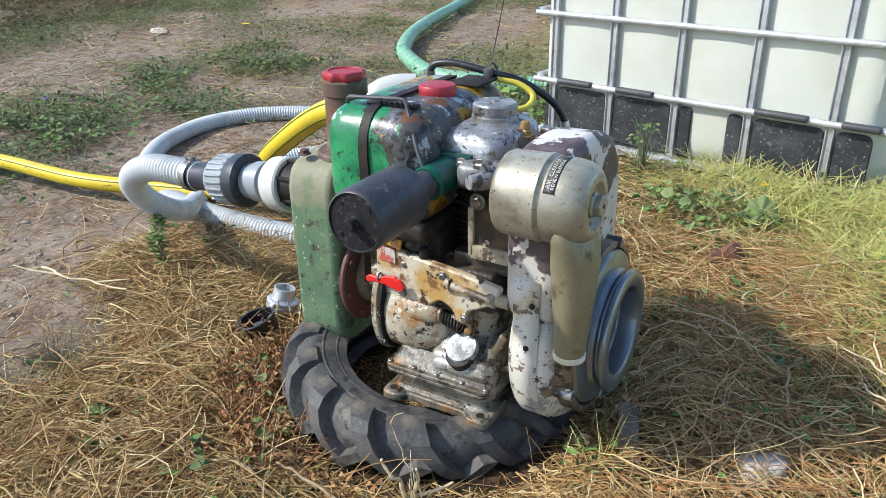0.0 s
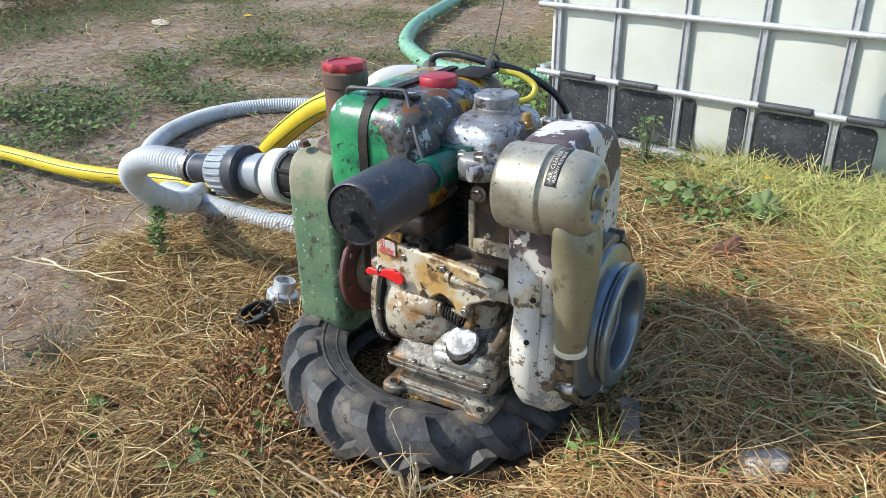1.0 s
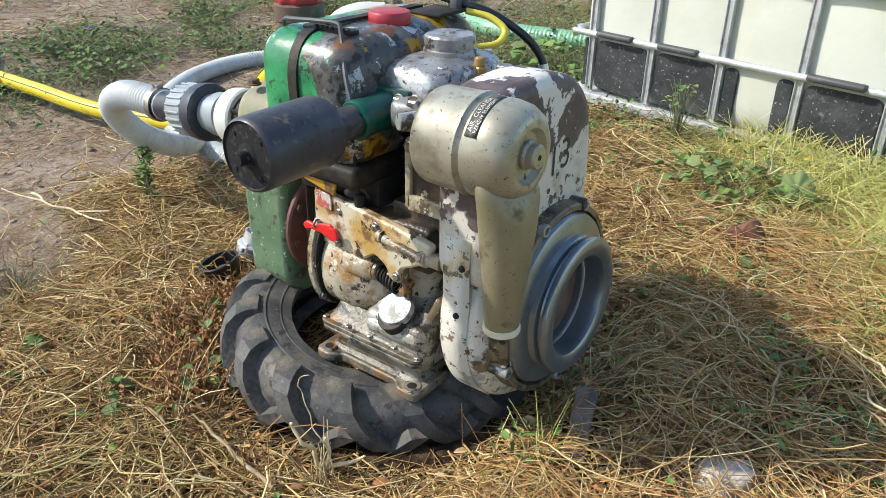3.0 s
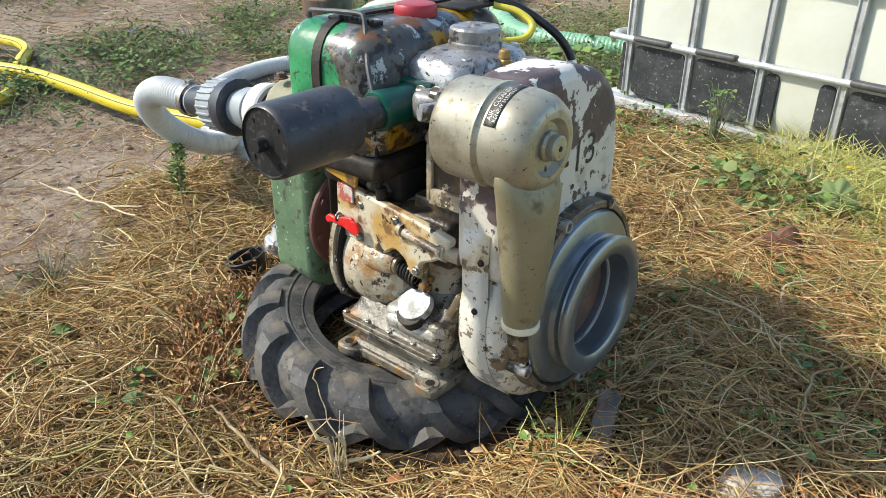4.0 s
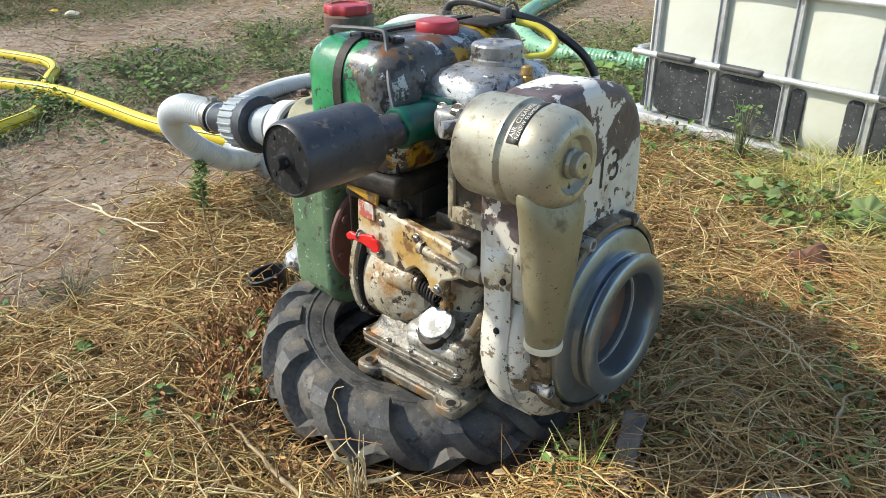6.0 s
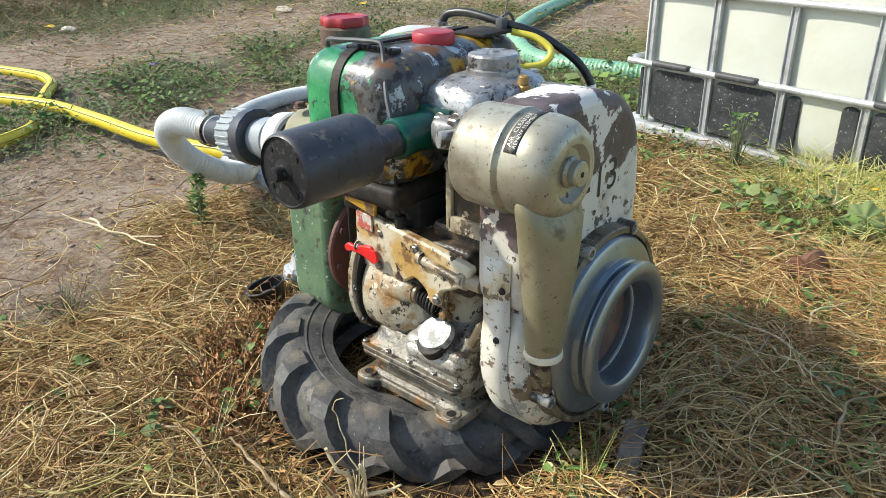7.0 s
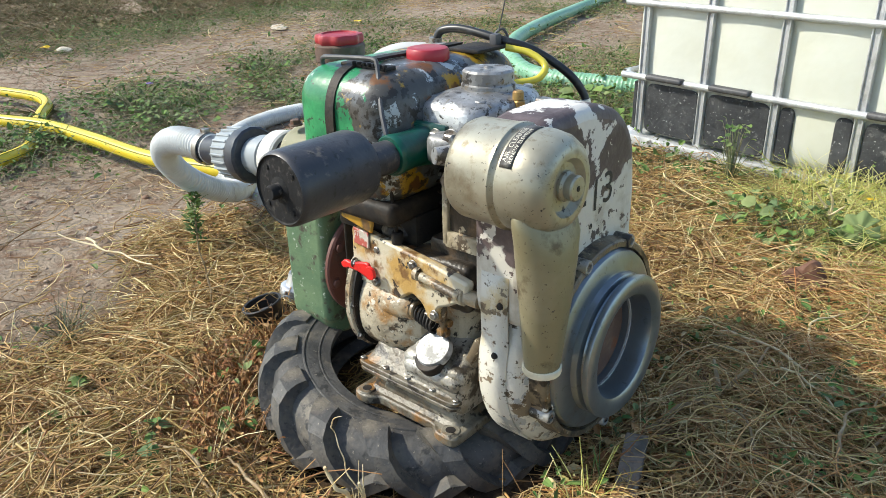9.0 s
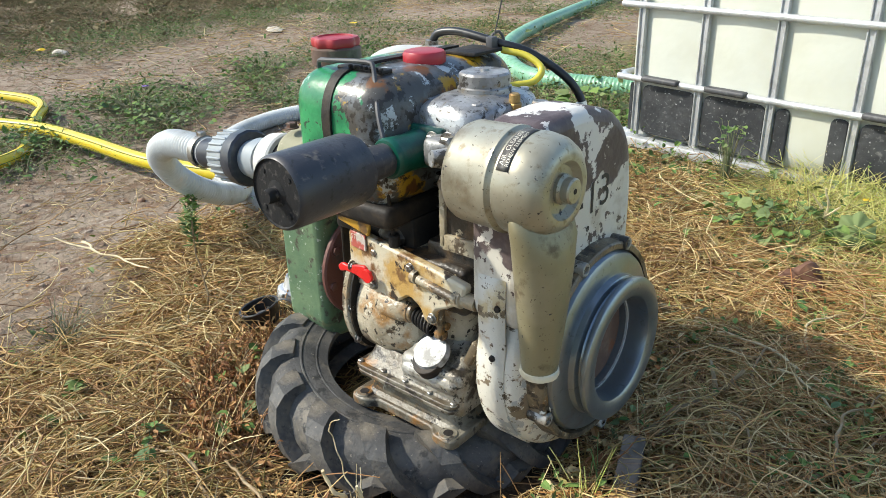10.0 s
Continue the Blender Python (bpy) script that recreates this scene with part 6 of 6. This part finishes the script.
make_stalk([(-1.33, 0.02, 0.0), (-1.22, 0.0, 0.012), (-1.10, 0.02, 0.01), (-0.98, 0.02, 0.02)], 0.0042, STRAW_PALE, "pale forked dry stalk lying on the soil", [[(-1.22, 0.0, 0.012), (-1.30, -0.03, 0.02), (-1.36, -0.04, 0.025)], [(-1.10, 0.02, 0.01), (-1.02, 0.06, 0.02)]])
make_stalk([(-0.15, -0.36, 0.02), (-0.22, -0.34, 0.035), (-0.34, -0.35, 0.025), (-0.44, -0.33, 0.03)], 0.0042, STALK_BROWN, "brown dry stalk lying on the straw")
make_stalk([(0.02, -0.33, 0.03), (-0.10, -0.32, 0.04), (-0.20, -0.30, 0.03)], 0.0045, STALK_BROWN, "brown dry stalk lying on the straw")
make_stalk([(0.27, 0.16, 0.03), (0.30, 0.22, 0.05), (0.33, 0.30, 0.06), (0.36, 0.33, 0.10)], 0.007, STALK_BROWN, "thick brown bent stalk beside the pulley", [[(0.33, 0.30, 0.06), (0.30, 0.34, 0.09)]])
make_stalk([(0.30, 0.10, 0.015), (0.29, 0.16, 0.03), (0.295, 0.20, 0.055)], 0.006, STALK_BROWN, "thick brown bent stalk beside the pulley")
make_stalk([(-0.70, 0.0, 0.0), (-0.70, 0.0, 0.09), (-0.715, 0.0, 0.17)], 0.0032, STALK_BROWN, "upright dry stalk in the straw", [[(-0.70, 0.0, 0.08), (-0.67, 0.02, 0.13)]])
make_stalk([(0.25, 1.18, 0.02), (0.245, 1.175, 0.10), (0.24, 1.16, 0.16)], 0.005, STRAW_PALE, "pale dead weed stalk with papery leaves", [[(0.245, 1.175, 0.08), (0.28, 1.16, 0.12)], [(0.245, 1.175, 0.09), (0.21, 1.16, 0.14)]])
make_stalk([(0.42, 0.50, 0.04), (0.39, 0.58, 0.05), (0.33, 0.66, 0.045)], 0.0035, STRAW_PALE, "pale dry stalk lying on the straw")
make_stalk([(0.50, 0.20, 0.03), (0.56, 0.33, 0.05), (0.60, 0.48, 0.06)], 0.0035, STALK_BROWN, "brown dry stalk lying on the straw")

# longer stalks lying over the hay beside the pulley
r = np.random.default_rng(77)
for k in range(11):
    x, y, a, L = r.uniform(0.34, 0.75), r.uniform(0.18, 0.75), r.uniform(-0.9, 0.9) + 2.2, r.uniform(0.12, 0.26)
    dx, dy = math.cos(a) * L / 2, math.sin(a) * L / 2
    bend = r.uniform(-0.03, 0.03)
    make_stalk([(x - dx, y - dy, 0.055), (x + bend, y + bend, 0.085), (x + dx, y + dy, 0.07)], r.uniform(0.0022, 0.0040), (STRAW_PALE, STALK_BROWN)[k % 2], ("pale dry stalk lying on the straw", "brown dry stalk lying on the straw")[k % 2])


def make_flower(x, y, h, mat, r=0.016, petals=6, label="yellow wild flower on a thin stem", seed=1):
    root = empty("wild_flower", x, y, ground_z(x, y))
    b = B()
    tube(b, [(0, 0, 0), (0.01, 0, h * 0.5), (0.0, 0.0, h)], 0.0015, 8, 5)
    part("stem", b, LEAF_DARK, root)
    a = np.linspace(0, 2 * math.pi, petals, endpoint=False)
    pos = np.tile([0, 0, h], (petals, 1))
    aim = np.column_stack([np.cos(a), np.sin(a), np.full(petals, 0.35)])
    ob = new("petals", leaf_mesh("petals", pos.astype(float), aim, np.full(petals, r), 0.85, mat, 0.1))
    ob.parent = root
    return tagged(root, label, "flower", "wild flowers")


make_flower(0.30, 1.36, 0.08, PETAL)
make_flower(-4.6, 1.35, 0.10, PETAL, 0.035)
make_flower(-3.55, 3.15, 0.14, PETAL, 0.03)
make_flower(-2.95, 1.15, 0.09, PURPLE, 0.022, label="small purple wild flower among weeds")

# round mallow leaf, dead leaf, stone, plank
b = B()
n = 28
ctr = b.verts.new((0, 0, -0.012))
ring = [b.verts.new((0.045 * (1 + 0.08 * math.cos(7 * a)) * math.cos(a), 0.045 * (1 + 0.08 * math.cos(7 * a)) * math.sin(a), 0.007 * math.cos(7 * a))) for a in (2 * math.pi * i / n for i in range(n))]
for i in range(n - 1):
    b.faces.new((ctr, ring[i], ring[i + 1]))
b.transform(Matrix.Translation((0, 0, 0.085)) @ Matrix.Rotation(radians(55), 4, "X") @ Matrix.Rotation(radians(40), 4, "Z"))
root = empty("mallow_leaf", 0.33, 1.12, G(0.33, 1.12))
ob = part("blade", b, LEAF, root)
md = ob.modifiers.new("thick", "SOLIDIFY")
md.thickness = 0.0012
b = B()
tube(b, [(0.02, 0.01, 0), (0.01, 0.01, 0.04), (0, 0, 0.078)], 0.0016, 8, 5)
part("stalk", b, LEAF_DARK, root)
tagged(root, "large round dark green mallow leaf", "leaf")

b = B()
bmesh.ops.create_grid(b, x_segments=8, y_segments=6, size=0.035)
for v in b.verts:
    v.co.x *= 1.25 - abs(v.co.y) * 9
    v.co.z = 0.02 * math.sin(v.co.x * 70) * math.cos(v.co.y * 55) + 0.012 * math.sin(v.co.y * 90)
b.transform(Matrix.Rotation(radians(35), 4, "X") @ Matrix.Rotation(radians(50), 4, "Z"))
root = empty("dead_leaf", 0.305, 0.81, G(0.305, 0.81) + 0.06)
ob = part("blade", b, LEAF_DEAD, root)
md = ob.modifiers.new("thick", "SOLIDIFY")
md.thickness = 0.0012
tagged(root, "crumpled dark brown dead leaf on straw", "leaf")


def make_stone(x, y, sx, sy, sz, seed, mat=STONE, label="pale rough limestone half buried in straw"):
    b = B()
    bmesh.ops.create_icosphere(b, subdivisions=3, radius=1.0)
    for v in b.verts:
        k = 1 + 0.28 * noise.noise(v.co * 1.6 + Vector((seed, 0, 0))) + 0.08 * noise.noise(v.co * 5)
        v.co = Vector((v.co.x * k * sx, v.co.y * k * sy, v.co.z * k * sz))
    ob = part("stone", b, mat, None)
    ob.matrix_world = pose(x, y, ground_z(x, y) + sz * 0.55, 0, 0, seed * 30)
    return tagged(ob, label, "stone")


make_stone(0.518, 0.075, 0.060, 0.036, 0.036, 2)
make_stone(-4.55, 3.2, 0.13, 0.07, 0.02, 5, label="pale flat stone lying on the track")
make_stone(-4.9, 1.6, 0.06, 0.05, 0.03, 7, label="pale flat stone lying on the track")

b = B()
box(b, (0, 0, 0), (0.034, 0.16, 0.022), 0.003)
for v in b.verts:
    v.co.z += 0.003 * noise.noise(v.co * 40)
ob = part("wood_offcut", b, WOOD_GREY, None)
ob.matrix_world = pose(0.303, 0.045, 0.034, 8, 0, 20)
tagged(ob, "weathered grey wooden offcut in the straw", "wood")

# dust cap and coupling beside the tyre
root = empty("dust_cap", -0.548, 0.040, 0.010)
b = B()
lathe(b, [(0.0, 0.0), (0.0, 0.040), (0.004, 0.044), (0.038, 0.047), (0.041, 0.049), (0.043, 0.047), (0.042, 0.043), (0.010, 0.040), (0.010, 0.0)], (0, 0, 0), "z", 40)
part("cup", b, BLACK_RUBBER, root)
b = B()
lathe(b, [(0.010, 0.0), (0.010, 0.016), (0.022, 0.015), (0.023, 0.0)], (0, 0, 0), "z", 20)
for i in range(3):
    box(b, (0.022 * math.cos(2.1 * i), 0.022 * math.sin(2.1 * i), 0.013), (0.04, 0.005, 0.008), 0.001, 1, Matrix.Rotation(2.1 * i, 4, "Z"))
part("hub", b, CLIP_GREY, root)
b = B()
tube(b, [(0.02, 0.02, 0.03), (0.05, 0.035, 0.045), (0.07, 0.05, 0.03), (0.06, 0.065, 0.05)], 0.0022, 24, 6)
part("chain", b, STEEL, root)
root.rotation_euler = (radians(10), radians(-12), 0)
root.scale = (0.9, 0.9, 0.9)
tagged(root, "black plastic hose dust cap with a short chain", "cap")
root = empty("hose_coupling", -0.580, 0.143, 0.010)
b = B()
lathe(b, [(0.0, 0.0), (0.0, 0.047), (0.006, 0.050), (0.03, 0.050), (0.034, 0.046), (0.036, 0.036), (0.05, 0.034), (0.07, 0.033), (0.07, 0.028), (0.03, 0.028), (0.03, 0.0)], (0, 0, 0), "z", 40)
part("body", b, BRIGHT_METAL, root)
for i in range(3):
    a = 2.1 * i + 0.5
    b = B()
    box(b, (0.049 * math.cos(a), 0.049 * math.sin(a), 0.018), (0.012, 0.018, 0.02), 0.003, 2, Matrix.Rotation(a, 4, "Z"))
    part("claw", b, BRIGHT_METAL, root)
root.rotation_euler = (radians(-12), radians(8), 0)
root.scale = (0.76, 0.76, 0.80)
tagged(root, "bright metal hose coupling lying beside the tyre", "coupling")
